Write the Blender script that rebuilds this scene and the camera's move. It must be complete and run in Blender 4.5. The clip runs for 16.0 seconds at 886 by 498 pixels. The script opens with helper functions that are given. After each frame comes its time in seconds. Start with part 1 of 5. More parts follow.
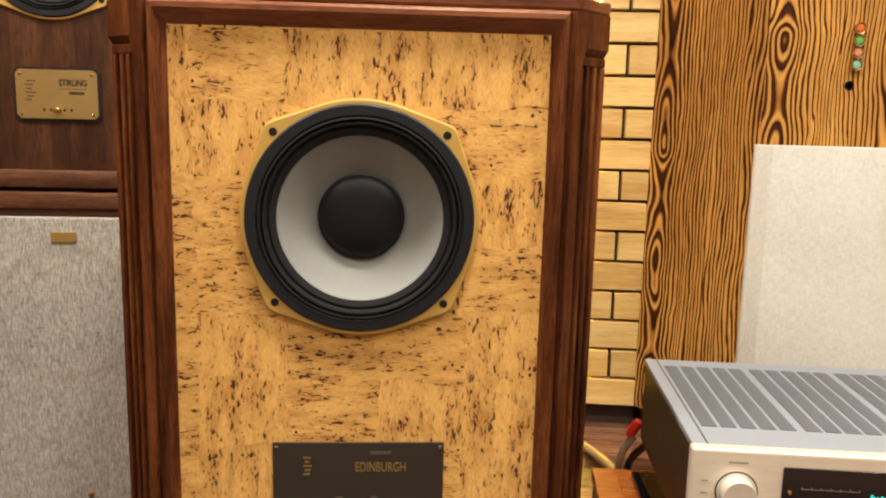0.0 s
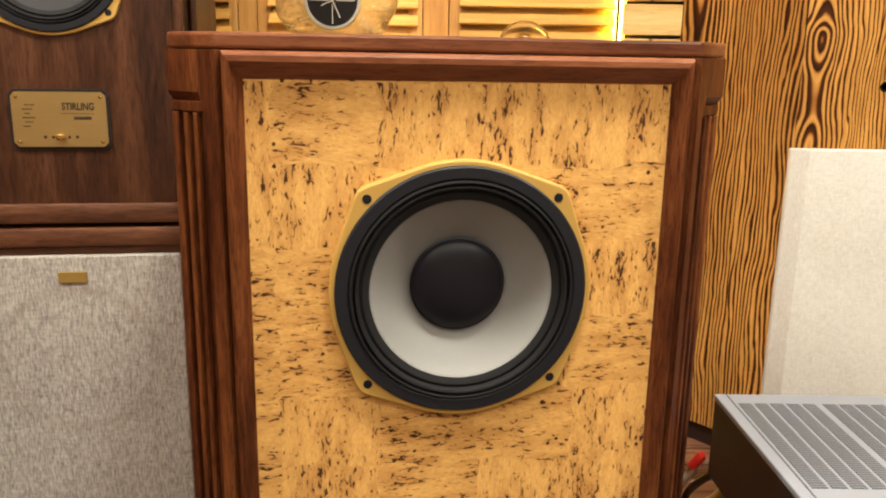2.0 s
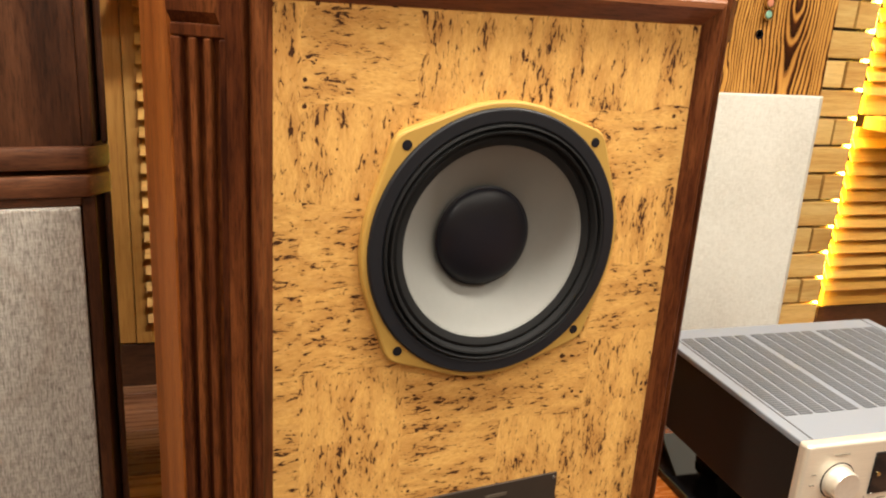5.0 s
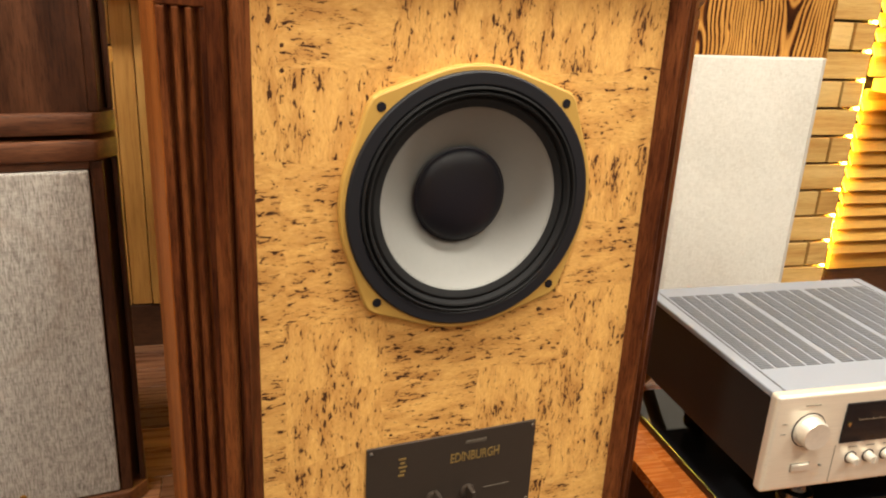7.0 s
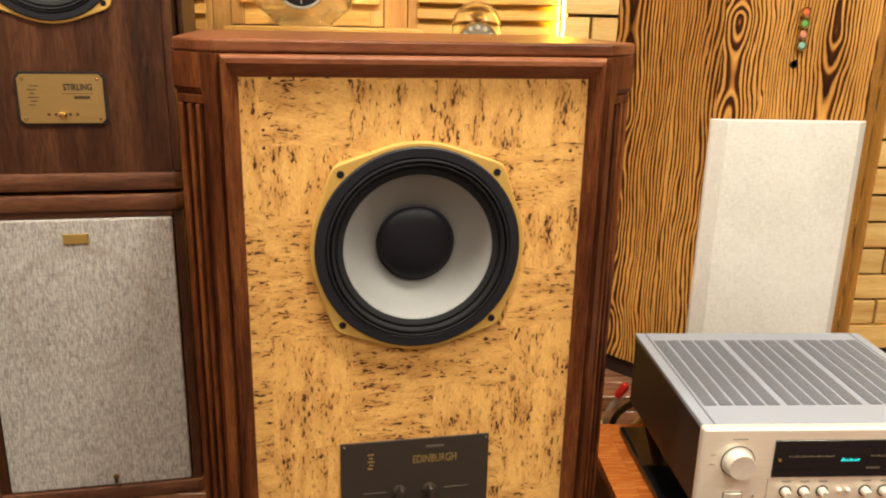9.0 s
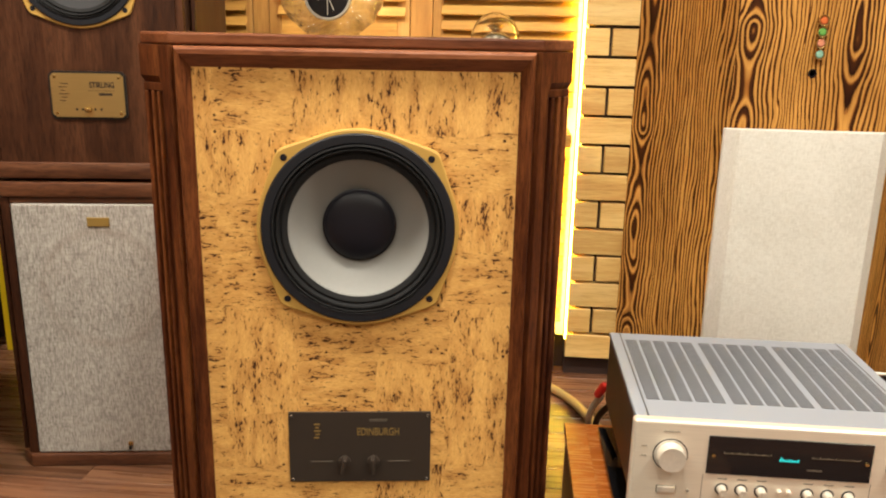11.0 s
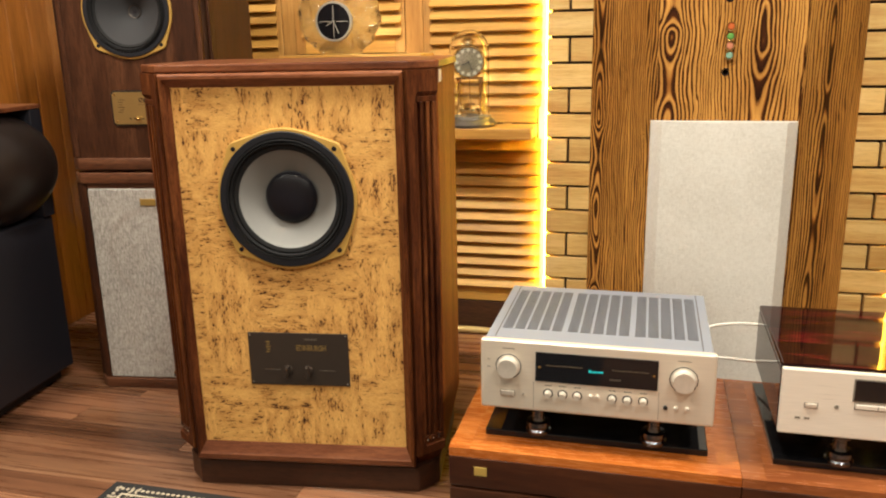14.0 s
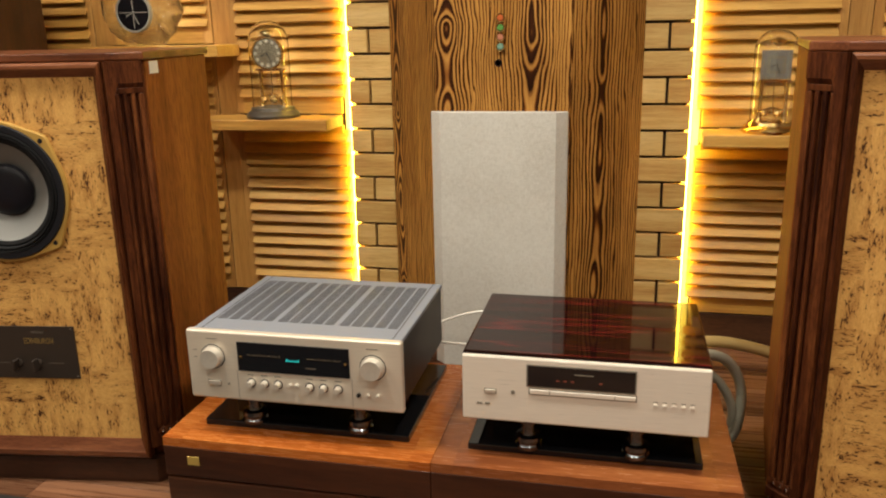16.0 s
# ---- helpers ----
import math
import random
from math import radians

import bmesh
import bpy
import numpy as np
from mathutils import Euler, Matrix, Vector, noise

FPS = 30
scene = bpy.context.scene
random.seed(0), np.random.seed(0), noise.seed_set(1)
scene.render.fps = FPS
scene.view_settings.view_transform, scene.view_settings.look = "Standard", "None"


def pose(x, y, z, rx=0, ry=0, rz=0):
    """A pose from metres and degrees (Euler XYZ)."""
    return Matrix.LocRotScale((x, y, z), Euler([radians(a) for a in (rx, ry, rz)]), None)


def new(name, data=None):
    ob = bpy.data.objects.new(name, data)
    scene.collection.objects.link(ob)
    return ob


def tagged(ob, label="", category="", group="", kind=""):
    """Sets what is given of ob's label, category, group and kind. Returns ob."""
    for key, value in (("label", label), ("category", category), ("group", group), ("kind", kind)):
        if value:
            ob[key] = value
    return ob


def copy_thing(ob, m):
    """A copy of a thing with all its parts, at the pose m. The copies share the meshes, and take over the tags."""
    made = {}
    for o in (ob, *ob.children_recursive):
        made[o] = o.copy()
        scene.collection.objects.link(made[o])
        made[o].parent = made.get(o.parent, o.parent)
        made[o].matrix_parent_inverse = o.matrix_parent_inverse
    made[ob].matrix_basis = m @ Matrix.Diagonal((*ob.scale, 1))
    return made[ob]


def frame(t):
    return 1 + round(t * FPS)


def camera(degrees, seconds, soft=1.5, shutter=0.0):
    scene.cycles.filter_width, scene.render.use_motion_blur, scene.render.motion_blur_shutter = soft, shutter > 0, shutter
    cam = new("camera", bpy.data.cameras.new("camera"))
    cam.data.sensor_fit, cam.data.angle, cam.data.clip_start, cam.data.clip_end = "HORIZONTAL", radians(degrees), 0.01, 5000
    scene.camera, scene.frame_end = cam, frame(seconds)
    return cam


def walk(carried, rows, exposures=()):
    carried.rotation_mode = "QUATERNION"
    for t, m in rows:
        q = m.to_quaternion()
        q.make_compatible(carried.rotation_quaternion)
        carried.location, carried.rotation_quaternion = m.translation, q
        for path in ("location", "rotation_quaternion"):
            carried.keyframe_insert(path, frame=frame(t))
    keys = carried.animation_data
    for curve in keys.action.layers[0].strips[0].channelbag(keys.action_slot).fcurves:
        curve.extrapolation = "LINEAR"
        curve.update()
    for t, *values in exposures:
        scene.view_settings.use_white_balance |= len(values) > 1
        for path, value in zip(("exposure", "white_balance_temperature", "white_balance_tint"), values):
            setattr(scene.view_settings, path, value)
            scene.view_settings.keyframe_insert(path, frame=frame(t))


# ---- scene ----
cam = camera(58.0, 16.0, 2.1)
METRES, EYE, TILT, LEAN, TURN = 2.7, 0.84, 0.0, 0.0, 4.2
ROWS = [
    (0.0, 0.0, 0.0, 0.0, 0.24, -9.62, -1.39),
    (0.5, -0.0048, 0.0026, 0.0024, 1.76, -9.29, -1.31),
    (1.0, -0.0162, 0.0157, 0.0046, 2.79, -9.14, -1.53),
    (1.5, -0.0457, 0.0334, 0.0261, 1.86, -9.31, -1.63),
    (2.0, -0.0771, 0.0498, 0.0462, -4.7, -13.31, -0.96),
    (2.5, -0.1013, 0.0661, 0.0507, -8.41, -15.42, -1.81),
    (3.0, -0.118, 0.0993, 0.0511, -9.45, -16.31, -1.4),
    (3.5, -0.1294, 0.1118, 0.0603, -12.4, -17.52, -2.3),
    (4.0, -0.1479, 0.1108, 0.0728, -15.45, -17.12, -2.84),
    (4.5, -0.1616, 0.1074, 0.0608, -18.06, -16.65, -3.22),
    (5.0, -0.1715, 0.1026, 0.0397, -20.27, -17.09, -3.55),
    (7.5, -0.1458, 0.0577, 0.0434, -16.96, -19.72, -1.87),
    (8.0, -0.1183, 0.0147, 0.0618, -12.07, -18.65, -1.5),
    (8.5, -0.0974, -0.0151, 0.0691, -8.94, -17.19, -1.6),
    (9.0, -0.0822, -0.0241, 0.0693, -7.38, -16.47, -1.23),
    (9.5, -0.0617, -0.0226, 0.0669, -6.29, -16.57, -0.7),
    (12.0, 0.0417, -0.116, 0.0517, 3.8, -13.27, -1.55),
    (12.5, 0.0495, -0.1478, 0.0566, 3.61, -12.93, -0.84),
    (13.0, 0.0826, -0.1747, 0.0652, 5.54, -13.13, -0.07),
    (13.5, 0.1436, -0.2048, 0.0715, 8.11, -14.54, 0.56),
    (14.0, 0.1959, -0.214, 0.0714, 10.2, -14.8, 1.17),
    (14.5, 0.2342, -0.2075, 0.0692, 8.91, -15.38, 0.68),
    (15.0, 0.2714, -0.1992, 0.0719, 7.97, -16.06, 0.77),
    (15.5, 0.3249, -0.1878, 0.0697, 6.74, -15.83, 1.39),
    (16.0, 0.4017, -0.1865, 0.0684, 8.3, -15.5, 1.17),
]
walk(cam, [(t, pose(0, 0, EYE, TILT, LEAN, TURN) @ pose(METRES * x, METRES * y, METRES * z, 90 + pitch, roll, yaw)) for t, x, y, z, yaw, pitch, roll in ROWS],
     [(0.0, -0.1), (1.5, 0.0), (9.5, 0.0), (12.5, -0.25), (14.0, -0.22), (14.5, -0.3), (15.0, -0.64), (16.0, -0.8)])

# ---- world, light, exposure ----
world = bpy.data.worlds.new("room_world")
scene.world = world
world.use_nodes = True
world.node_tree.nodes["Background"].inputs["Color"].default_value = (1.0, 0.85, 0.68, 1)
world.node_tree.nodes["Background"].inputs["Strength"].default_value = 0.05

LAMP_POWER = 27.0
ROW_SHARE = {-1.9: 0.5, -0.55: 0.6, 0.62: 2.0}
LAMP_COLOUR = (1.0, 0.933, 0.785)
LAMP_SPOTS = [(x, y) for y in (-1.9, -0.55, 0.62) for x in (-1.35, 0.1, 1.55)]
CEILING = 2.62


def ceiling_lamp_light(x, y):
    data = bpy.data.lights.new("downlight", "AREA")
    data.shape, data.size, data.energy, data.color = "DISK", 0.3, LAMP_POWER * ROW_SHARE[y] * (1.8 if (x, y) == (1.55, -0.55) else 1.0), LAMP_COLOUR
    ob = new("downlight_light", data)
    ob.matrix_world = pose(x, y, CEILING - 0.035)
    return ob


for sx, sy in LAMP_SPOTS:
    ceiling_lamp_light(sx, sy)


# ---- materials ----
class Mat:
    """A small builder for node materials."""

    def __init__(self, name, rough=0.5, metal=0.0, colour=(0.5, 0.5, 0.5)):
        self.mat = bpy.data.materials.new(name)
        self.mat.use_nodes = True
        self.tree = self.mat.node_tree
        self.bsdf = self.tree.nodes["Principled BSDF"]
        self.bsdf.inputs["Roughness"].default_value = rough
        self.bsdf.inputs["Metallic"].default_value = metal
        self.bsdf.inputs["Base Color"].default_value = (*colour, 1)

    def node(self, kind, **props):
        n = self.tree.nodes.new(kind)
        for k, v in props.items():
            setattr(n, k, v)
        return n

    def link(self, a, b):
        self.tree.links.new(a, b)

    def coords(self, scale=(1, 1, 1), rot=(0, 0, 0), offset=True):
        tc = self.node("ShaderNodeTexCoord")
        mp = self.node("ShaderNodeMapping")
        mp.inputs["Scale"].default_value = scale
        mp.inputs["Rotation"].default_value = rot
        if offset:
            info = self.node("ShaderNodeObjectInfo")
            mul = self.node("ShaderNodeVectorMath", operation="MULTIPLY_ADD")
            comb = self.node("ShaderNodeCombineXYZ")
            for i in range(3):
                self.link(info.outputs["Random"], comb.inputs[i])
            self.link(comb.outputs[0], mul.inputs[0])
            mul.inputs[1].default_value = (7.3, 5.1, 9.7)
            self.link(tc.outputs["Object"], mul.inputs[2])
            self.link(mul.outputs[0], mp.inputs["Vector"])
        else:
            self.link(tc.outputs["Object"], mp.inputs["Vector"])
        return mp.outputs[0]

    def noise(self, vec, scale=5.0, detail=4.0, rough=0.55, distort=0.0):
        n = self.node("ShaderNodeTexNoise")
        n.inputs["Scale"].default_value = scale
        n.inputs["Detail"].default_value = detail
        n.inputs["Roughness"].default_value = rough
        n.inputs["Distortion"].default_value = distort
        self.link(vec, n.inputs["Vector"])
        return n.outputs["Fac"]

    def ramp(self, fac, stops):
        r = self.node("ShaderNodeValToRGB")
        els = r.color_ramp.elements
        while len(els) < len(stops):
            els.new(0.5)
        for e, (p, c) in zip(els, stops):
            e.position = p
            e.color = (*c, 1) if len(c) == 3 else c
        self.link(fac, r.inputs["Fac"])
        return r.outputs["Color"]

    def math(self, op, a, b=None, c=None):
        m = self.node("ShaderNodeMath", operation=op)
        for i, v in enumerate((a, b, c)):
            if v is None:
                continue
            if isinstance(v, (int, float)):
                m.inputs[i].default_value = v
            else:
                self.link(v, m.inputs[i])
        return m.outputs[0]

    def mix(self, fac, a, b, blend="MIX"):
        m = self.node("ShaderNodeMix", data_type="RGBA", blend_type=blend)
        for sock, v in ((m.inputs["Factor"], fac), (m.inputs["A"], a), (m.inputs["B"], b)):
            if isinstance(v, (int, float)):
                sock.default_value = v
            elif isinstance(v, tuple):
                sock.default_value = (*v, 1)
            else:
                self.link(v, sock)
        return m.outputs["Result"]

    def colour(self, sock):
        self.link(sock, self.bsdf.inputs["Base Color"])
        return self

    def rough(self, sock):
        self.link(sock, self.bsdf.inputs["Roughness"])
        return self

    def bump(self, height, strength=0.3, distance=0.002):
        b = self.node("ShaderNodeBump")
        b.inputs["Strength"].default_value = strength
        b.inputs["Distance"].default_value = distance
        self.link(height, b.inputs["Height"])
        self.link(b.outputs[0], self.bsdf.inputs["Normal"])
        return self


def wood(name, dark, mid, light, grain="Z", size=1.0, rough=0.42, vary=0.25, bump=0.15, pore_tone=0.55, stretch=1.0):
    """Planed wood with long grain along one axis of the object."""
    m = Mat(name, rough)
    s = {"X": (0.9, 9, 9), "Y": (9, 0.9, 9), "Z": (9, 9, 0.9)}[grain]
    v = m.coords(tuple((a * stretch if a < 1 else a) / size for a in s))
    broad = m.noise(v, 1.6, 3, 0.5, 0.6)
    fine = m.noise(v, 14, 5, 0.65, 0.2)
    streak = m.math("ADD", m.math("MULTIPLY", broad, 0.58), m.math("MULTIPLY", fine, 0.42))
    col = m.ramp(streak, [(0.36, dark), (0.5, mid), (0.65, light)])
    pore = m.noise(v, 46, 3, 0.6)
    col = m.mix(1.0, col, m.ramp(pore, [(0.36, (pore_tone, pore_tone * 0.95, pore_tone * 0.9)), (0.5, (1.0, 1.0, 1.0))]), "MULTIPLY")
    info = m.node("ShaderNodeObjectInfo")
    shade = m.math("MULTIPLY_ADD", info.outputs["Random"], vary, 1 - vary / 2)
    comb = m.node("ShaderNodeCombineXYZ")
    for i in range(3):
        m.link(shade, comb.inputs[i])
    col = m.mix(1.0, col, comb.outputs[0], "MULTIPLY")
    m.colour(col)
    m.rough(m.math("MULTIPLY_ADD", fine, 0.25, rough - 0.12))
    m.bump(fine, bump, 0.0006)
    return m.mat


def plain(name, colour, rough=0.5, metal=0.0, vary=0.12, scale=40, bump=0.05):
    m = Mat(name, rough, metal, colour)
    v = m.coords()
    n = m.noise(v, scale, 4)
    big = m.noise(v, scale / 12, 3)
    f = m.math("MULTIPLY_ADD", m.math("ADD", n, big), vary, 1 - vary)
    comb = m.node("ShaderNodeCombineXYZ")
    for i in range(3):
        m.link(f, comb.inputs[i])
    m.colour(m.mix(1.0, colour, comb.outputs[0], "MULTIPLY"))
    m.rough(m.math("MULTIPLY_ADD", big, 0.16, rough - 0.08))
    if bump:
        m.bump(n, bump, 0.0005)
    return m.mat


def cork_material():
    """Cork veneer: patches laid along and across, with dark elongated flecks."""
    m = Mat("cork", 0.7)
    m.bsdf.inputs["Specular IOR Level"].default_value = 0.15
    v = m.coords()
    snap = m.node("ShaderNodeVectorMath", operation="SNAP")
    wander = m.node("ShaderNodeTexNoise")
    wander.inputs["Scale"].default_value = 16.0
    m.link(v, wander.inputs["Vector"])
    shifted = m.node("ShaderNodeVectorMath", operation="MULTIPLY_ADD")
    m.link(wander.outputs["Color"], shifted.inputs[0])
    shifted.inputs[1].default_value = (0.035, 0.0, 0.035)
    m.link(v, shifted.inputs[2])
    m.link(shifted.outputs[0], snap.inputs[0])
    snap.inputs[1].default_value = (0.118, 10.0, 0.092)
    wn = m.node("ShaderNodeTexWhiteNoise", noise_dimensions="3D")
    m.link(snap.outputs[0], wn.inputs["Vector"])
    turn = m.math("GREATER_THAN", wn.outputs["Value"], 0.48)

    def stretched(sx, sz):
        mp = m.node("ShaderNodeMapping")
        mp.inputs["Scale"].default_value = (sx, 1, sz)
        m.link(v, mp.inputs["Vector"])
        mul = m.node("ShaderNodeVectorMath", operation="MULTIPLY_ADD")
        m.link(wn.outputs["Color"], mul.inputs[0])
        mul.inputs[1].default_value = (5, 5, 5)
        m.link(mp.outputs[0], mul.inputs[2])
        return mul.outputs[0]

    a, b = stretched(1.0, 3.3), stretched(3.3, 1.0)

    def both(scale, detail, rough, distort):
        return m.mix(turn, m.noise(a, scale, detail, rough, distort), m.noise(b, scale, detail, rough, distort))

    fleck = both(74, 3, 0.6, 0.7)
    tiny = both(190, 2, 0.5, 0.5)
    mass = both(15, 3, 0.6, 0.2)
    grain = both(120, 4, 0.7, 0.2)
    base = m.ramp(grain, [(0.28, (0.56, 0.295, 0.078)), (0.52, (0.69, 0.39, 0.118)), (0.76, (0.77, 0.47, 0.17))])
    tone = m.math("MULTIPLY_ADD", wn.outputs["Value"], 0.08, 0.96)
    comb = m.node("ShaderNodeCombineXYZ")
    for i in range(3):
        m.link(tone, comb.inputs[i])
    base = m.mix(1.0, base, comb.outputs[0], "MULTIPLY")
    brown = m.ramp(mass, [(0.4, (0, 0, 0)), (0.68, (0.7, 0.7, 0.7))])
    base = m.mix(brown, base, (0.42, 0.19, 0.05))
    lift = m.math("MULTIPLY_ADD", mass, 0.45, fleck)
    mask = m.ramp(lift, [(0.842, (0, 0, 0)), (0.868, (1, 1, 1))])
    mask = m.mix(1.0, mask, m.ramp(m.math("MULTIPLY_ADD", mass, 0.2, tiny), [(0.765, (0, 0, 0)), (0.8, (0.5, 0.5, 0.5))]), "LIGHTEN")
    base = m.mix(m.ramp(lift, [(0.77, (0, 0, 0)), (0.86, (0.5, 0.5, 0.5))]), base, (0.3, 0.13, 0.035))
    vor = m.node("ShaderNodeTexVoronoi")
    vor.inputs["Scale"].default_value = 95.0
    m.link(v, vor.inputs["Vector"])
    keep = m.node("ShaderNodeSeparateColor")
    m.link(vor.outputs["Color"], keep.inputs[0])
    limit = m.math("MULTIPLY", m.math("GREATER_THAN", keep.outputs[0], 0.86), m.math("MULTIPLY_ADD", keep.outputs[1], 0.22, 0.08))
    speck = m.math("LESS_THAN", vor.outputs["Distance"], limit)
    mask = m.mix(1.0, mask, speck, "LIGHTEN")
    m.colour(m.mix(mask, base, (0.058, 0.022, 0.008)))
    m.bump(m.math("SUBTRACT", grain, mask), 0.35, 0.0008)
    return m.mat


def charred_board_material(name, columns, seed, burn=-0.62, rings=66.0, bulge=1.0):
    """Brushed, scorched softwood: straight dark late wood that bends round upright columns of eyes."""
    m = Mat(name, 0.6)
    m.bsdf.inputs["Specular IOR Level"].default_value = 0.08
    tc = m.node("ShaderNodeTexCoord")
    sep = m.node("ShaderNodeSeparateXYZ")
    m.link(tc.outputs["Object"], sep.inputs[0])
    x, z = sep.outputs["X"], sep.outputs["Z"]
    mp = m.node("ShaderNodeMapping")
    mp.inputs["Scale"].default_value = (1.0, 1.0, 0.3)
    mp.inputs["Location"].default_value = (seed, seed * 2, seed * 3)
    m.link(tc.outputs["Object"], mp.inputs["Vector"])
    wob = m.noise(mp.outputs[0], 12, 3, 0.5, 0.2)
    x = m.math("ADD", x, m.math("MULTIPLY_ADD", wob, 0.036, -0.018))
    f = None
    for i, (k, rise, knot_z) in enumerate(columns):
        dx = m.math("SUBTRACT", x, k)
        d2 = m.math("MULTIPLY", dx, dx)
        comb = m.node("ShaderNodeCombineXYZ")
        m.link(m.math("MULTIPLY", z, 4.0), comb.inputs[2])
        comb.inputs[0].default_value = seed + i * 3.7
        lane = m.noise(comb.outputs[0], 1.0, 2.0, 0.5)
        turn = m.math("MULTIPLY_ADD", z, rise * 5.0, m.math("MULTIPLY_ADD", lane, 7.0, knot_z * 9.0))
        deep = m.math("MULTIPLY_ADD", m.math("SINE", turn), m.math("MULTIPLY_ADD", lane, 0.02 * bulge, -0.001), 0.0135 * bulge)
        ring = m.math("SQRT", m.math("ADD", d2, m.math("MULTIPLY", deep, deep)))
        one = m.math("ADD", m.math("MULTIPLY_ADD", ring, rings, 0.72), m.math("MULTIPLY", d2, 170.0))
        close = m.math("POWER", 2.718, m.math("MULTIPLY", d2, -620.0))
        near_col = close if f is None else m.math("MAXIMUM", near_col, close)
        f = one if f is None else m.math("SMOOTH_MIN", f, one, 0.6)
    lanes = m.node("ShaderNodeMapping")
    lanes.inputs["Scale"].default_value = (1, 1, 0.07)
    lanes.inputs["Location"].default_value = (seed * 1.7, 0, seed)
    m.link(tc.outputs["Object"], lanes.inputs["Vector"])
    drift = m.noise(lanes.outputs[0], 26, 3, 0.55, 0.3)
    f = m.math("MULTIPLY_ADD", m.math("MULTIPLY", drift, m.math("MULTIPLY_ADD", near_col, -0.85, 1.0)), 2.4, f)
    saw = m.math("FRACT", f)
    weight = m.noise(lanes.outputs[0], 17, 2, 0.5, 0.2)
    fib = m.node("ShaderNodeMapping")
    fib.inputs["Scale"].default_value = (1, 1, 0.03)
    m.link(tc.outputs["Object"], fib.inputs["Vector"])
    fine = m.noise(fib.outputs[0], 260, 3, 0.6)
    heavy = m.math("MULTIPLY_ADD", weight, 0.7, m.math("MULTIPLY_ADD", near_col, 0.36, burn))
    bend = m.math("MULTIPLY", heavy, m.math("MULTIPLY", m.math("MULTIPLY", saw, m.math("SUBTRACT", 1.0, saw)), 4.0))
    saw2 = m.math("ADD", m.math("MULTIPLY_ADD", fine, 0.16, m.math("MULTIPLY_ADD", saw, 1.0, -0.08)), bend)
    col = m.ramp(saw2, [(0.0, (0.52, 0.26, 0.062)), (0.3, (0.66, 0.35, 0.09)), (0.44, (0.36, 0.145, 0.03)), (0.54, (0.07, 0.021, 0.0055)), (0.9, (0.024, 0.0075, 0.0025)), (0.97, (0.36, 0.16, 0.04))])
    tone = m.ramp(fine, [(0.3, (0.76, 0.76, 0.76)), (0.7, (1.15, 1.15, 1.15))])
    stain = m.ramp(m.noise(mp.outputs[0], 5, 3), [(0.36, (0.66, 0.6, 0.54)), (0.6, (1.08, 1.08, 1.08))])
    m.colour(m.mix(1.0, m.mix(1.0, col, tone, "MULTIPLY"), stain, "MULTIPLY"))
    m.bump(m.math("SUBTRACT", fine, m.math("MULTIPLY", saw, 1.2)), 0.35, 0.001)
    return m.mat


def fabric_material(name, base, thread, scale=420, speck=0.0, rough=0.9, ring_shade=None):
    m = Mat(name, rough)
    v = m.coords()
    a = m.node("ShaderNodeMapping")
    a.inputs["Scale"].default_value = (1, 1, 0.16)
    m.link(v, a.inputs["Vector"])
    b = m.node("ShaderNodeMapping")
    b.inputs["Scale"].default_value = (0.16, 1, 1)
    m.link(v, b.inputs["Vector"])
    warp, weft = m.noise(a.outputs[0], scale, 3, 0.6), m.noise(b.outputs[0], scale, 3, 0.6)
    f = m.math("MAXIMUM", warp, weft) if speck == 0 else m.math("ADD", m.math("MULTIPLY", warp, 0.7), m.math("MULTIPLY", weft, 0.3))
    stain = m.noise(v, 6, 4)
    f2 = m.math("MULTIPLY_ADD", stain, 0.3 if speck == 0 else 0.12, f)
    col = m.ramp(f2, [(0.48, thread), (0.8, base)] if speck == 0 else [(0.4, thread), (0.7, base)])
    if ring_shade:
        # shade of the driver's ring behind the cloth, painted into the cloth's colour
        cx, cz, radius = ring_shade
        tc = m.node("ShaderNodeTexCoord")
        sep = m.node("ShaderNodeSeparateXYZ")
        m.link(tc.outputs["Object"], sep.inputs[0])
        dx, dz = m.math("SUBTRACT", sep.outputs["X"], cx), m.math("SUBTRACT", sep.outputs["Z"], cz)
        dist = m.math("SQRT", m.math("ADD", m.math("MULTIPLY", dx, dx), m.math("MULTIPLY", dz, dz)))
        off = m.math("ABSOLUTE", m.math("SUBTRACT", dist, radius))
        col = m.mix(m.math("MULTIPLY", m.ramp(off, [(0.0, (1, 1, 1)), (0.016, (0, 0, 0))]), m.math("MULTIPLY_ADD", stain, 0.45, 0.05)), col, (0.24, 0.19, 0.15))
    m.colour(col)
    m.bump(f, 0.5, 0.0008)
    return m.mat


def metal(name, colour, rough=0.3, brushed=True, metallic=1.0):
    m = Mat(name, rough, metallic, colour)
    v = m.coords((1, 30, 30) if brushed else (8, 8, 8))
    n = m.noise(v, 18, 4)
    m.colour(m.ramp(n, [(0.25, tuple(c * 0.88 for c in colour)), (0.75, colour)]))
    m.rough(m.math("MULTIPLY_ADD", n, 0.14, rough - 0.07))
    return m.mat


def glow(name, colour, strength):
    m = Mat(name, 0.5, 0.0, colour)
    m.bsdf.inputs["Emission Color"].default_value = (*colour, 1)
    m.bsdf.inputs["Emission Strength"].default_value = strength
    return m.mat


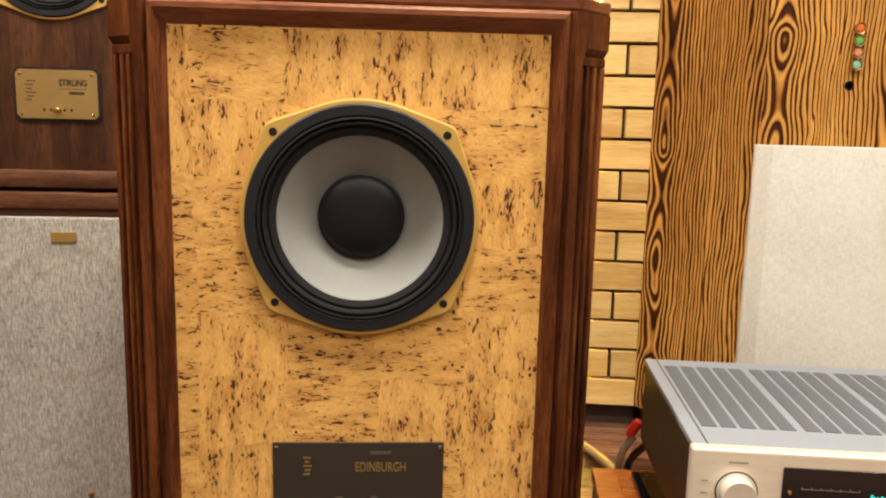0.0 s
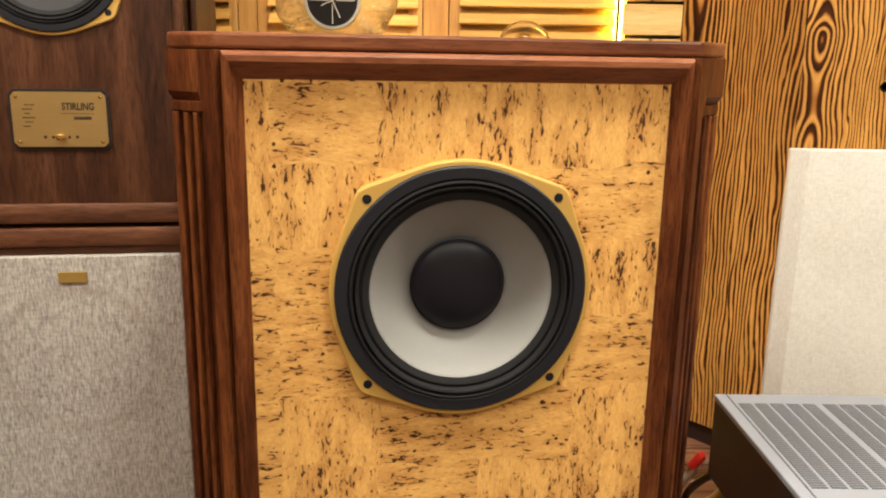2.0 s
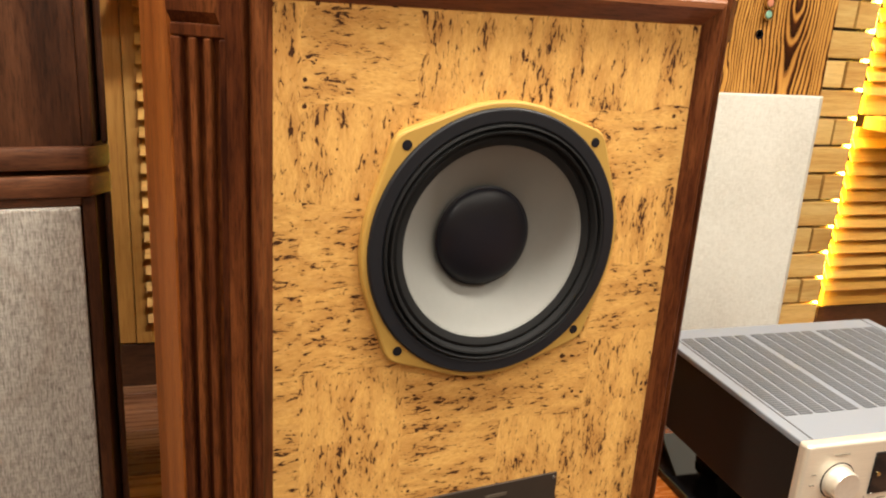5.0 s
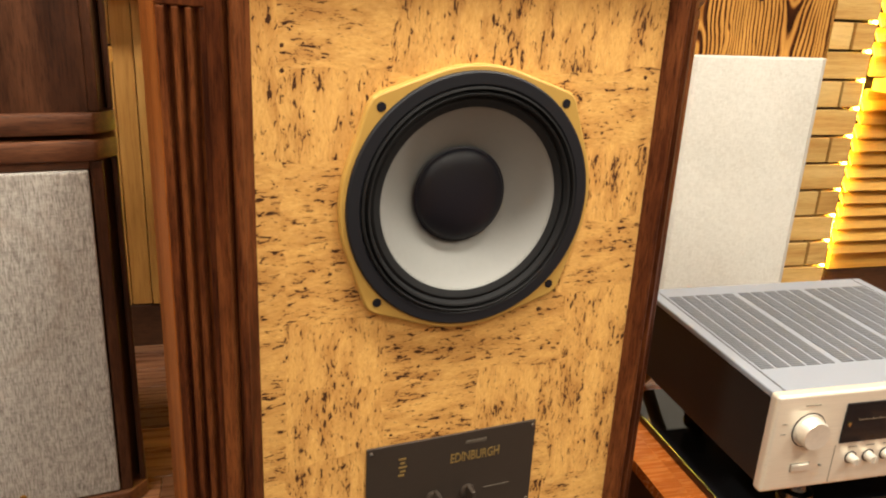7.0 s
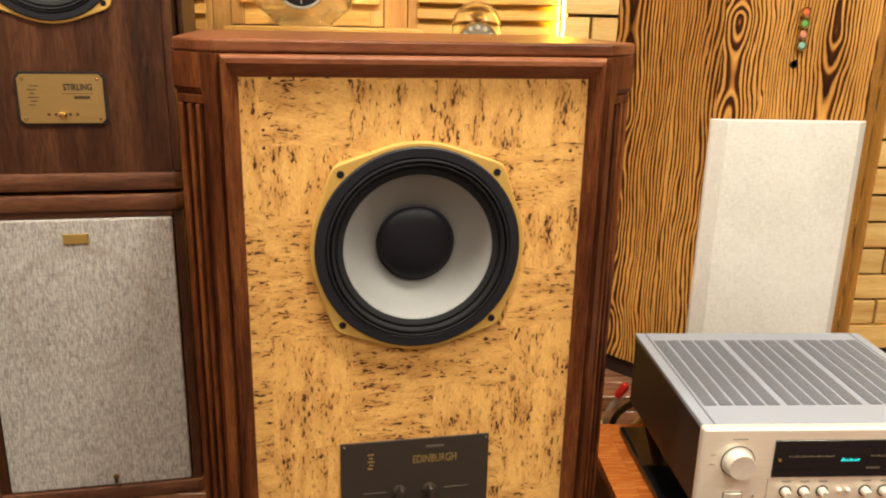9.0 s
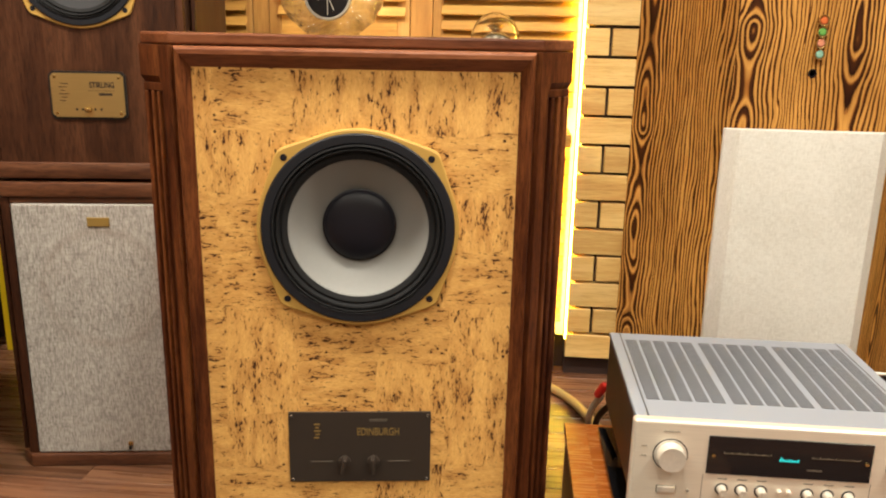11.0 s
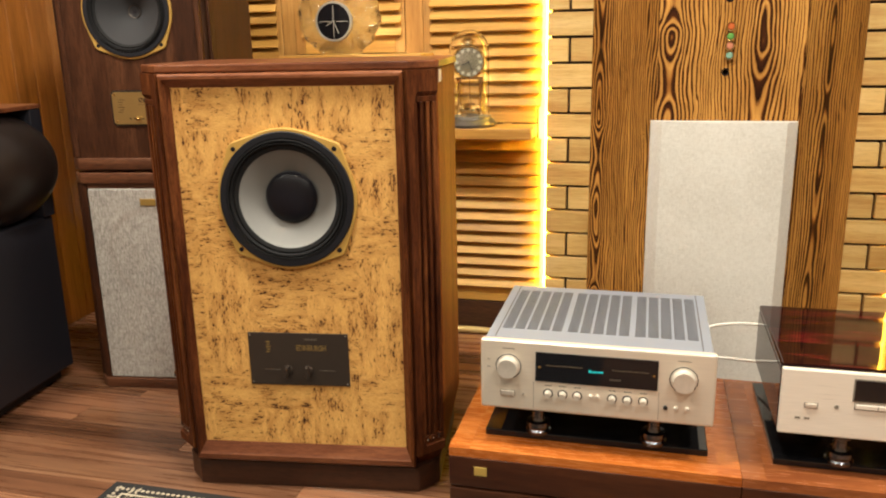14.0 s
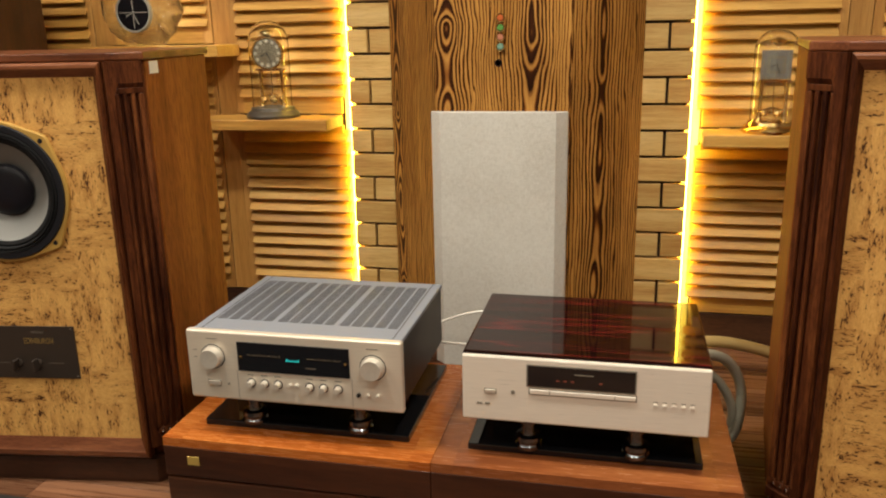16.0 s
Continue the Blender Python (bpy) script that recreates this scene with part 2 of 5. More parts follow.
def glass_material(name, rough=0.0, wavy=0.0, ior=1.48):
    m = Mat(name, rough, 0.0, (1, 1, 1))
    m.bsdf.inputs["Transmission Weight"].default_value = 1.0
    m.bsdf.inputs["IOR"].default_value = ior
    if wavy:
        v = m.coords((1, 1, 4.5))
        m.bump(m.noise(v, 30, 3, 0.6, 1.0), wavy, 0.012)
    return m.mat


WALNUT = wood("walnut", (0.025, 0.0066, 0.003), (0.088, 0.0245, 0.0083), (0.19, 0.062, 0.019), "Z", 0.8, 0.5)
WALNUT_X = wood("walnut_rail", (0.074, 0.022, 0.0098), (0.15, 0.048, 0.02), (0.235, 0.086, 0.036), "X", 0.8, 0.36, 0.25, 0.15, 0.7)
WALNUT_DARK = wood("walnut_dark", (0.022, 0.008, 0.004), (0.045, 0.015, 0.007), (0.07, 0.026, 0.011), "X", 1.0, 0.4)
WALNUT_SIDE = wood("walnut_veneer", (0.175, 0.05, 0.01), (0.275, 0.086, 0.017), (0.37, 0.128, 0.027), "Z", 1.4, 0.6)
STIR_WOOD = wood("aged_walnut", (0.02, 0.0063, 0.0028), (0.045, 0.0148, 0.006), (0.086, 0.032, 0.0137), "Z", 0.9, 0.42)
STIR_RAIL = wood("aged_walnut_rail", (0.045, 0.014, 0.0065), (0.1, 0.035, 0.015), (0.19, 0.076, 0.033), "X", 0.9, 0.4)
STIR_DARK = wood("aged_walnut_shadow_side", (0.03, 0.012, 0.006), (0.055, 0.023, 0.011), (0.085, 0.038, 0.018), "Z", 0.9, 0.5)
for veneer in (WALNUT, WALNUT_X, WALNUT_SIDE, STIR_WOOD, STIR_DARK):
    veneer.node_tree.nodes["Principled BSDF"].inputs["Specular IOR Level"].default_value = 0.28
for veneer in (WALNUT, WALNUT_SIDE):
    veneer.node_tree.nodes["Principled BSDF"].inputs["Specular IOR Level"].default_value = 0.1
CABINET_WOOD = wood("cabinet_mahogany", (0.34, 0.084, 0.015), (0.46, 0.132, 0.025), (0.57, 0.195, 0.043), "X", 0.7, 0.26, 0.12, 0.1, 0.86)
# cabinet fronts and carcass: far darker brown than the tops
CABINET_FRONT = wood("cabinet_front_brown", (0.034, 0.009, 0.0034), (0.055, 0.015, 0.0052), (0.085, 0.026, 0.0088), "X", 0.9, 0.36, 0.08, 0.1, 0.86)
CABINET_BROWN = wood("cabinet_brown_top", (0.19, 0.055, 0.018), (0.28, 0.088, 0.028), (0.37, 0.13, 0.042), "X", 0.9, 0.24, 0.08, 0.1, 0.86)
PINE = wood("pine_slat", (0.38, 0.18, 0.034), (0.53, 0.282, 0.058), (0.65, 0.385, 0.095), "X", 1.6, 0.5, 0.25, 0.12, 0.84, 0.6)
PINE_UP = wood("pine_stile", (0.35, 0.16, 0.036), (0.48, 0.242, 0.06), (0.59, 0.33, 0.098), "Z", 1.6, 0.5, 0.25, 0.12, 0.84, 0.6)
BRICK_WOOD = wood("birch_block", (0.47, 0.255, 0.07), (0.605, 0.395, 0.135), (0.69, 0.49, 0.2), "X", 1.3, 0.5, 0.24, 0.08, 0.86, 0.7)
PLANK_WALL = wood("larch_cladding", (0.24, 0.083, 0.014), (0.38, 0.142, 0.027), (0.5, 0.205, 0.047), "Z", 1.5, 0.42, 0.25, 0.12, 0.84, 0.6)
FLOOR_WOOD = wood("laminate_floor", (0.062, 0.025, 0.013), (0.165, 0.072, 0.037), (0.34, 0.172, 0.092), "X", 1.7, 0.28, 0.8, 0.08, 0.85, 0.35)
CORK = cork_material()
BOARD_FRONT = charred_board_material("scorched_board_front", [(-0.16, 4.4, -0.02), (0.085, 4.0, -0.03)], 2.3, -0.62, 78.0, 1.55)
BOARD_WEST = charred_board_material("scorched_board_west", [(-0.108, 3.4, 0.35), (0.19, 3.0, -0.4)], 5.9, -0.5, 72.0, 1.75)
BOARD_EAST = charred_board_material("scorched_board_east", [(-0.03, 3.2, -0.02), (-0.27, 3.0, -0.4)], 8.1, -0.58, 46.0, 1.5)
MORTAR = plain("dark_backing", (0.026, 0.01, 0.006), 0.7)
BASE_DARK = wood("dark_skirting", (0.03, 0.012, 0.006), (0.055, 0.022, 0.01), (0.085, 0.035, 0.016), "X", 1.0, 0.45)
LINEN = fabric_material("linen", (0.67, 0.655, 0.605), (0.5, 0.475, 0.425), 420)
GRILLE_CLOTH = fabric_material("grille_cloth", (0.49, 0.465, 0.43), (0.165, 0.147, 0.13), 470, 1.0, 0.9, (0.0, 0.435, 0.13))
GOLD_PAINT = plain("gold_enamel", (0.46, 0.28, 0.066), 0.45, 0.1, 0.05, 60, 0.0)
RUBBER = plain("rubber_surround", (0.011, 0.012, 0.016), 0.45, 0.0, 0.1, 120, 0.1)
FOAM = plain("surround_foam", (0.013, 0.013, 0.014), 0.65, 0.0, 0.15, 300, 0.3)
CONE = plain("paper_cone", (0.205, 0.204, 0.197), 0.62, 0.0, 0.08, 140, 0.25)
CONE_DARK = plain("grey_cone", (0.02, 0.02, 0.023), 0.85, 0.0, 0.1, 140, 0.2)
DUST_CAP = plain("dust_cap_felt", (0.007, 0.007, 0.012), 0.42, 0.0, 0.15, 220, 0.15)
PLATE_BROWN = plain("bronze_anodised", (0.06, 0.045, 0.036), 0.4, 0.5, 0.08, 60, 0.0)
GOLD_INK = plain("gold_ink", (0.26, 0.17, 0.055), 0.45, 0.4, 0.05)
BRASS = metal("brass", (0.72, 0.5, 0.2), 0.22)
BRASS_PLATE = metal("brass_plate", (0.62, 0.45, 0.19), 0.4)
DARK_INK = plain("dark_ink", (0.025, 0.014, 0.006), 0.5)
CHAMPAGNE = metal("champagne_aluminium", (0.86, 0.78, 0.66), 0.33, True, 0.42)
# disc player's front: paler and less metallic than CHAMPAGNE
PLAYER_FACE = metal("pale_player_aluminium", (0.93, 0.86, 0.76), 0.3, True, 0.2)
KNOB_METAL = metal("knob_aluminium", (0.86, 0.81, 0.72), 0.32, False, 0.55)
STEEL = metal("chrome", (0.8, 0.8, 0.8), 0.12, False)
FOOT_STEEL = metal("satin_steel", (0.17, 0.18, 0.2), 0.22, False, 1.0)
BADGE_GOLD = plain("gold_badge", (0.62, 0.42, 0.11), 0.35, 0.35, 0.06, 60, 0.0)
OLD_BRASS = plain("old_brass_badge", (0.34, 0.22, 0.06), 0.4, 0.4, 0.06, 60, 0.0)
DIM_INK = plain("dim_meter_ink", (0.16, 0.12, 0.08), 0.5)
PEWTER_DIAL = plain("pewter_dial", (0.075, 0.072, 0.062), 0.5, 0.1)
BRONZE_DIAL = plain("bronze_dial", (0.1, 0.085, 0.055), 0.4, 0.3)
CREAM_MARK = plain("cream_mark", (0.27, 0.245, 0.19), 0.5)
READOUT = glow("dim_red_readout", (0.22, 0.05, 0.03), 0.12)
FAINT = plain("faint_print", (0.085, 0.068, 0.052), 0.5)
GREY_LID = plain("grey_lid", (0.262, 0.285, 0.335), 0.56, 0.15, 0.04, 200, 0.05)
VENT_BAR = plain("vent_bar", (0.19, 0.203, 0.235), 0.56, 0.15, 0.04, 200, 0.05)
MESH_DARK = plain("vent_mesh", (0.066, 0.069, 0.078), 0.5, 0.3, 0.1, 500, 0.3)
BLACK_SIDE = plain("black_steel", (0.02, 0.018, 0.017), 0.4, 0.2, 0.1)
BLACK_GLOSS = plain("black_lacquer", (0.006, 0.006, 0.007), 0.06, 0.0, 0.02, 20, 0.0)
DISPLAY = plain("display_window", (0.008, 0.008, 0.01), 0.08, 0.0, 0.02, 20, 0.0)
PRINT = plain("grey_print", (0.22, 0.19, 0.15), 0.5)
TEAL = glow("teal_light", (0.02, 0.5, 0.5), 0.8)
WHITE_PLASTIC = plain("white_plastic", (0.75, 0.72, 0.66), 0.4)
CABLE_GOLD = plain("gold_cable", (0.55, 0.4, 0.16), 0.35, 0.3)
CABLE_GREY = plain("grey_braid_cable", (0.36, 0.35, 0.27), 0.5, 0.2, 0.2, 300, 0.3)
BLACK_BOX = plain("black_ash", (0.012, 0.012, 0.018), 0.5)
HEAD_BLACK = plain("dark_brown_lacquer", (0.012, 0.008, 0.007), 0.34)
YELLOW = plain("yellow_card", (0.72, 0.5, 0.01), 0.5)
RUG_DARK = plain("rug_pile", (0.015, 0.014, 0.014), 0.95, 0, 0.3, 300, 0.6)
RUG_LIGHT = plain("rug_cream_pile", (0.5, 0.43, 0.32), 0.95, 0, 0.3, 300, 0.6)
WALL_PAINT = plain("wall_paint", (0.42, 0.34, 0.25), 0.7)
CEIL_PAINT = plain("ceiling_paint", (0.7, 0.66, 0.6), 0.8)
LED = glow("led_strip", (1.0, 0.71, 0.055), 105.0)
LED_SOFT = glow("led_strip_dim", (1.0, 0.72, 0.3), 9.0)
LAMP_GLOW = glow("lamp_diffuser", (1.0, 0.86, 0.68), 8.0)
GLASS = glass_material("clear_glass")
CRYSTAL = glass_material("ice_crystal", 0.0, 1.0, 1.4)
CRYSTAL.node_tree.nodes["Principled BSDF"].inputs["Coat Weight"].default_value = 1.0
CRYSTAL.node_tree.nodes["Principled BSDF"].inputs["Coat IOR"].default_value = 1.7
BEADS = [plain("bead_" + n, c, 0.12, 0.0, 0.05, 30, 0.0) for n, c in (("orange", (0.5, 0.12, 0.035)), ("green", (0.11, 0.3, 0.07)), ("pink", (0.5, 0.2, 0.12)), ("aqua", (0.2, 0.36, 0.28)))]


for dull, amount in ((FOAM, 0.12), (RUBBER, 0.25), (DUST_CAP, 0.3), (BLACK_SIDE, 0.25), (GREY_LID, 0.3), (VENT_BAR, 0.3)):
    dull.node_tree.nodes["Principled BSDF"].inputs["Specular IOR Level"].default_value = amount


def rosewood_lacquer():
    m = Mat("rosewood_lacquer", 0.05)
    v = m.coords((1.2, 26, 1))
    n = m.noise(v, 1.3, 3, 0.5, 0.3)
    m.colour(m.ramp(n, [(0.42, (0.006, 0.002, 0.002)), (0.575, (0.016, 0.003, 0.003)), (0.605, (0.1, 0.007, 0.007)), (0.64, (0.014, 0.003, 0.003))]))
    m.bsdf.inputs["IOR"].default_value = 1.36
    return m.mat


ROSEWOOD = rosewood_lacquer()


# ---- mesh helpers ----
def finish(name, bm, material, smooth=False):
    me = bpy.data.meshes.new(name)
    bmesh.ops.recalc_face_normals(bm, faces=bm.faces[:])
    if smooth:
        for f in bm.faces:
            f.smooth = True
    bm.to_mesh(me)
    bm.free()
    me.materials.append(material)
    if smooth:
        me.set_sharp_from_angle(angle=radians(35))
    return me


def part(name, bm, material, parent, label="", smooth=False, m=None):
    ob = new(name, finish(name, bm, material, smooth))
    ob.parent = parent
    if m is not None:
        ob.matrix_basis = m
    return tagged(ob, label)


def thing(name, label, category, m, group="", kind=""):
    ob = new(name)
    ob.empty_display_size = 0.05
    ob.matrix_basis = m
    return tagged(ob, label, category, group, kind)


def solid(name, bm, material, m=None, label="", category="", kind="", smooth=False, group=""):
    ob = new(name, finish(name, bm, material, smooth))
    if m is not None:
        ob.matrix_basis = m
    return tagged(ob, label, category, group, kind)


def box(x0, x1, y0, y1, z0, z1, bevel=0.0, bm=None, seg=2):
    bm = bm or bmesh.new()
    v = [bm.verts.new((x, y, z)) for z in (z0, z1) for y in (y0, y1) for x in (x0, x1)]
    faces = [bm.faces.new([v[i] for i in q]) for q in ((0, 2, 3, 1), (4, 5, 7, 6), (0, 1, 5, 4), (2, 6, 7, 3), (0, 4, 6, 2), (1, 3, 7, 5))]
    if bevel:
        edges = list({e for f in faces for e in f.edges})
        bmesh.ops.bevel(bm, geom=edges, offset=bevel, segments=seg, profile=0.5, affect="EDGES")
    return bm


def prism(points, z0, z1, bevel=0.0, bm=None, top=None):
    """A plan polygon pulled up from z0 to z1; top: another polygon of as many points for the upper end."""
    bm = bm or bmesh.new()
    low = [bm.verts.new((x, y, z0)) for x, y in points]
    high = [bm.verts.new((x, y, z1)) for x, y in (top or points)]
    faces = [bm.faces.new(low[::-1]), bm.faces.new(high)]
    n = len(points)
    for i in range(n):
        faces.append(bm.faces.new((low[i], low[(i + 1) % n], high[(i + 1) % n], high[i])))
    if bevel:
        edges = list({e for f in faces for e in f.edges})
        bmesh.ops.bevel(bm, geom=edges, offset=bevel, segments=2, profile=0.5, affect="EDGES")
    return bm


def lathe(profile, seg=48, bm=None, axis="Y", centre=(0, 0, 0), ring=False):
    """Turns (radius, along) pairs round an axis; along counts towards +axis. ring: an open ring, with no end caps."""
    bm = bm or bmesh.new()
    rings = []
    cx, cy, cz = centre
    for r, a in profile:
        loop = []
        for i in range(seg):
            t = 2 * math.pi * i / seg
            c, s = r * math.cos(t), r * math.sin(t)
            p = (c, a, s) if axis == "Y" else ((c, s, a) if axis == "Z" else (a, c, s))
            loop.append(bm.verts.new((p[0] + cx, p[1] + cy, p[2] + cz)))
        rings.append(loop)
    for a, b in zip(rings, rings[1:] + (rings[:1] if ring else [])):
        for i in range(seg):
            bm.faces.new((a[i], a[(i + 1) % seg], b[(i + 1) % seg], b[i]))
    if not ring:
        for end in (rings[0], rings[-1]):
            bm.faces.new(end)
    return bm


def holed_panel(hx, z0, z1, y0, y1, cz, r, n=72):
    """A board in the XZ plane with a round hole through it."""
    bm = bmesh.new()
    corners = [math.atan2(z - cz, x) % (2 * math.pi) for x in (-hx, hx) for z in (z0, z1)]
    angles = sorted([2 * math.pi * i / n + 0.01 for i in range(n)] + corners)
    loops = []
    for y in (y0, y1):
        outer, inner = [], []
        for a in angles:
            c, q = math.cos(a), math.sin(a)
            k = min(hx / abs(c) if abs(c) > 1e-6 else 1e9, ((z1 - cz) if q > 0 else (cz - z0)) / abs(q) if abs(q) > 1e-6 else 1e9)
            outer.append(bm.verts.new((c * k, y, cz + q * k)))
            inner.append(bm.verts.new((c * r, y, cz + q * r)))
        loops.append((outer, inner))
    m = len(angles)
    (fo, fi), (bo, bi) = loops
    for i in range(m):
        j = (i + 1) % m
        for q in ((fo[i], fo[j], fi[j], fi[i]), (bo[i], bo[j], bi[j], bi[i]), (fo[i], fo[j], bo[j], bo[i]), (fi[i], fi[j], bi[j], bi[i])):
            bm.faces.new(q)
    return bm


def tube(points, radius, name, material, seg=8, parent=None, label="", category=""):
    """A round cable through the points, turned into a mesh."""
    cu = bpy.data.curves.new(name, "CURVE")
    cu.dimensions, cu.bevel_depth, cu.bevel_resolution, cu.resolution_u = "3D", radius, 3, seg
    sp = cu.splines.new("NURBS")
    sp.points.add(len(points) - 1)
    for p, q in zip(sp.points, points):
        p.co = (*q, 1)
    sp.use_endpoint_u, sp.order_u = True, 4
    cu.use_fill_caps = True
    tmp = bpy.data.objects.new("tmp_curve", cu)
    scene.collection.objects.link(tmp)
    me = bpy.data.meshes.new_from_object(tmp.evaluated_get(bpy.context.evaluated_depsgraph_get()))
    bpy.data.objects.remove(tmp)
    me.materials.clear()
    me.materials.append(material)
    for p in me.polygons:
        p.use_smooth = True
    ob = new(name, me)
    ob.parent = parent
    return tagged(ob, label, category)


def lettering(text, size, name, material, parent, m, squeeze=1.0, weight=0.012):
    """Raised lettering, centred, lying in its own XY plane."""
    cu = bpy.data.curves.new(name, "FONT")
    cu.body, cu.size, cu.extrude, cu.align_x, cu.align_y = text, size, 0.0003, "CENTER", "CENTER"
    cu.offset = size * weight
    tmp = bpy.data.objects.new("tmp_text", cu)
    scene.collection.objects.link(tmp)
    me = bpy.data.meshes.new_from_object(tmp.evaluated_get(bpy.context.evaluated_depsgraph_get()))
    bpy.data.objects.remove(tmp)
    me.materials.clear()
    me.materials.append(material)
    me.transform(Matrix.Diagonal((squeeze, 1, 1, 1)))
    ob = new(name, me)
    ob.parent = parent
    ob.matrix_basis = m
    return ob


# ---- the room ----
X0, X1, Y0, Y1 = -2.9, 3.6, -3.2, 2.2


def build_room():
    solid("floor", box(X0 - 0.1, X1 + 0.1, Y0 - 0.1, Y1 + 0.1, -0.12, -0.012), MORTAR, None, "dark underlay of the laminate floor", "floor", "structure")
    solid("ceiling", box(X0 - 0.1, X1 + 0.1, Y0 - 0.1, Y1 + 0.1, CEILING, CEILING + 0.12), CEIL_PAINT, None, "plain pale painted ceiling", "ceiling", "structure")
    solid("wall_north", box(X0 - 0.1, X1 + 0.1, Y1, Y1 + 0.12, 0, CEILING), MORTAR, None, "dark back wall behind the shutters", "wall", "structure")
    solid("wall_south", box(X0 - 0.1, X1 + 0.1, Y0 - 0.12, Y0, 0, CEILING), WALL_PAINT, None, "plain painted wall", "wall", "structure")
    solid("wall_west", box(X0 - 0.12, X0, Y0, Y1, 0, CEILING), WALL_PAINT, None, "plain painted wall", "wall", "structure")
    solid("wall_east", box(X1, X1 + 0.12, Y0, Y1, 0, CEILING), WALL_PAINT, None, "plain painted wall", "wall", "structure")
    for sx, sy in LAMP_SPOTS:
        lamp = thing("ceiling_downlight", "round recessed warm ceiling downlight", "lamp", pose(sx, sy, CEILING), "ceiling downlights")
        part("ring", lathe([(0.115, -0.001), (0.125, -0.012), (0.14, -0.012), (0.145, -0.001)], 32, axis="Z", ring=True), WHITE_PLASTIC, lamp, "", True)
        part("diffuser", lathe([(0.11, -0.004), (0.11, -0.001)], 32, axis="Z"), LAMP_GLOW, lamp)


build_room()

SHUT_Y = 2.145      # face of the shutters' stiles
BRICK_Y = 2.125     # face of the wooden bricks


def shutter(x0, x1, z0, z1, label, st, strip_side=0, lap=0.0):
    """A louvred door: stiles, rails and slats that stand a little proud; on the strip's side the stile lies behind the slats."""
    root = thing("louvred_shutter", label, "shutter", pose(0, 0, 0), "louvred shutters on the back wall")
    for side, a, b in ((-1, x0, x0 + st), (1, x1 - st, x1)):
        sunk = 0.017 if side == strip_side else 0.0
        if sunk:
            a, b = (a + 0.018, b) if side < 0 else (a, b - 0.018)
        part("stile", box(a, b, SHUT_Y + sunk, SHUT_Y + 0.026, z0, z1, 0.002), PINE_UP, root)
    for a, b in ((z0, z0 + 0.055), (z1 - 0.03, z1)):
        part("rail", box(x0 + (st if strip_side >= 0 else 0.002), x1 - (st if strip_side <= 0 else 0.002), SHUT_Y + 0.001, SHUT_Y + (0.0165 if strip_side else 0.025), a, b, 0.002), PINE, root)
    w = x1 - x0 - 2 * st + 0.012
    shift = strip_side * (st + 0.008) / 2
    w += abs(shift) * 2 + lap
    shift += lap / 2
    bm = box(-w / 2, w / 2, -0.0235, 0.0235, -0.0035, 0.0035, 0.001, None, 1)
    me = finish("slat", bm, PINE)
    z = z0 + 0.075
    while z < z1 - 0.028:
        ob = new("slat", me)
        ob.parent = root
        ob.matrix_basis = pose((x0 + x1) / 2 + shift, SHUT_Y - 0.001, z, 53, 0, 0)
        z += 0.0405
    return root


SHELF = {-1: 0.75, 1: 0.712}
UPPER_SHELF = 0.985


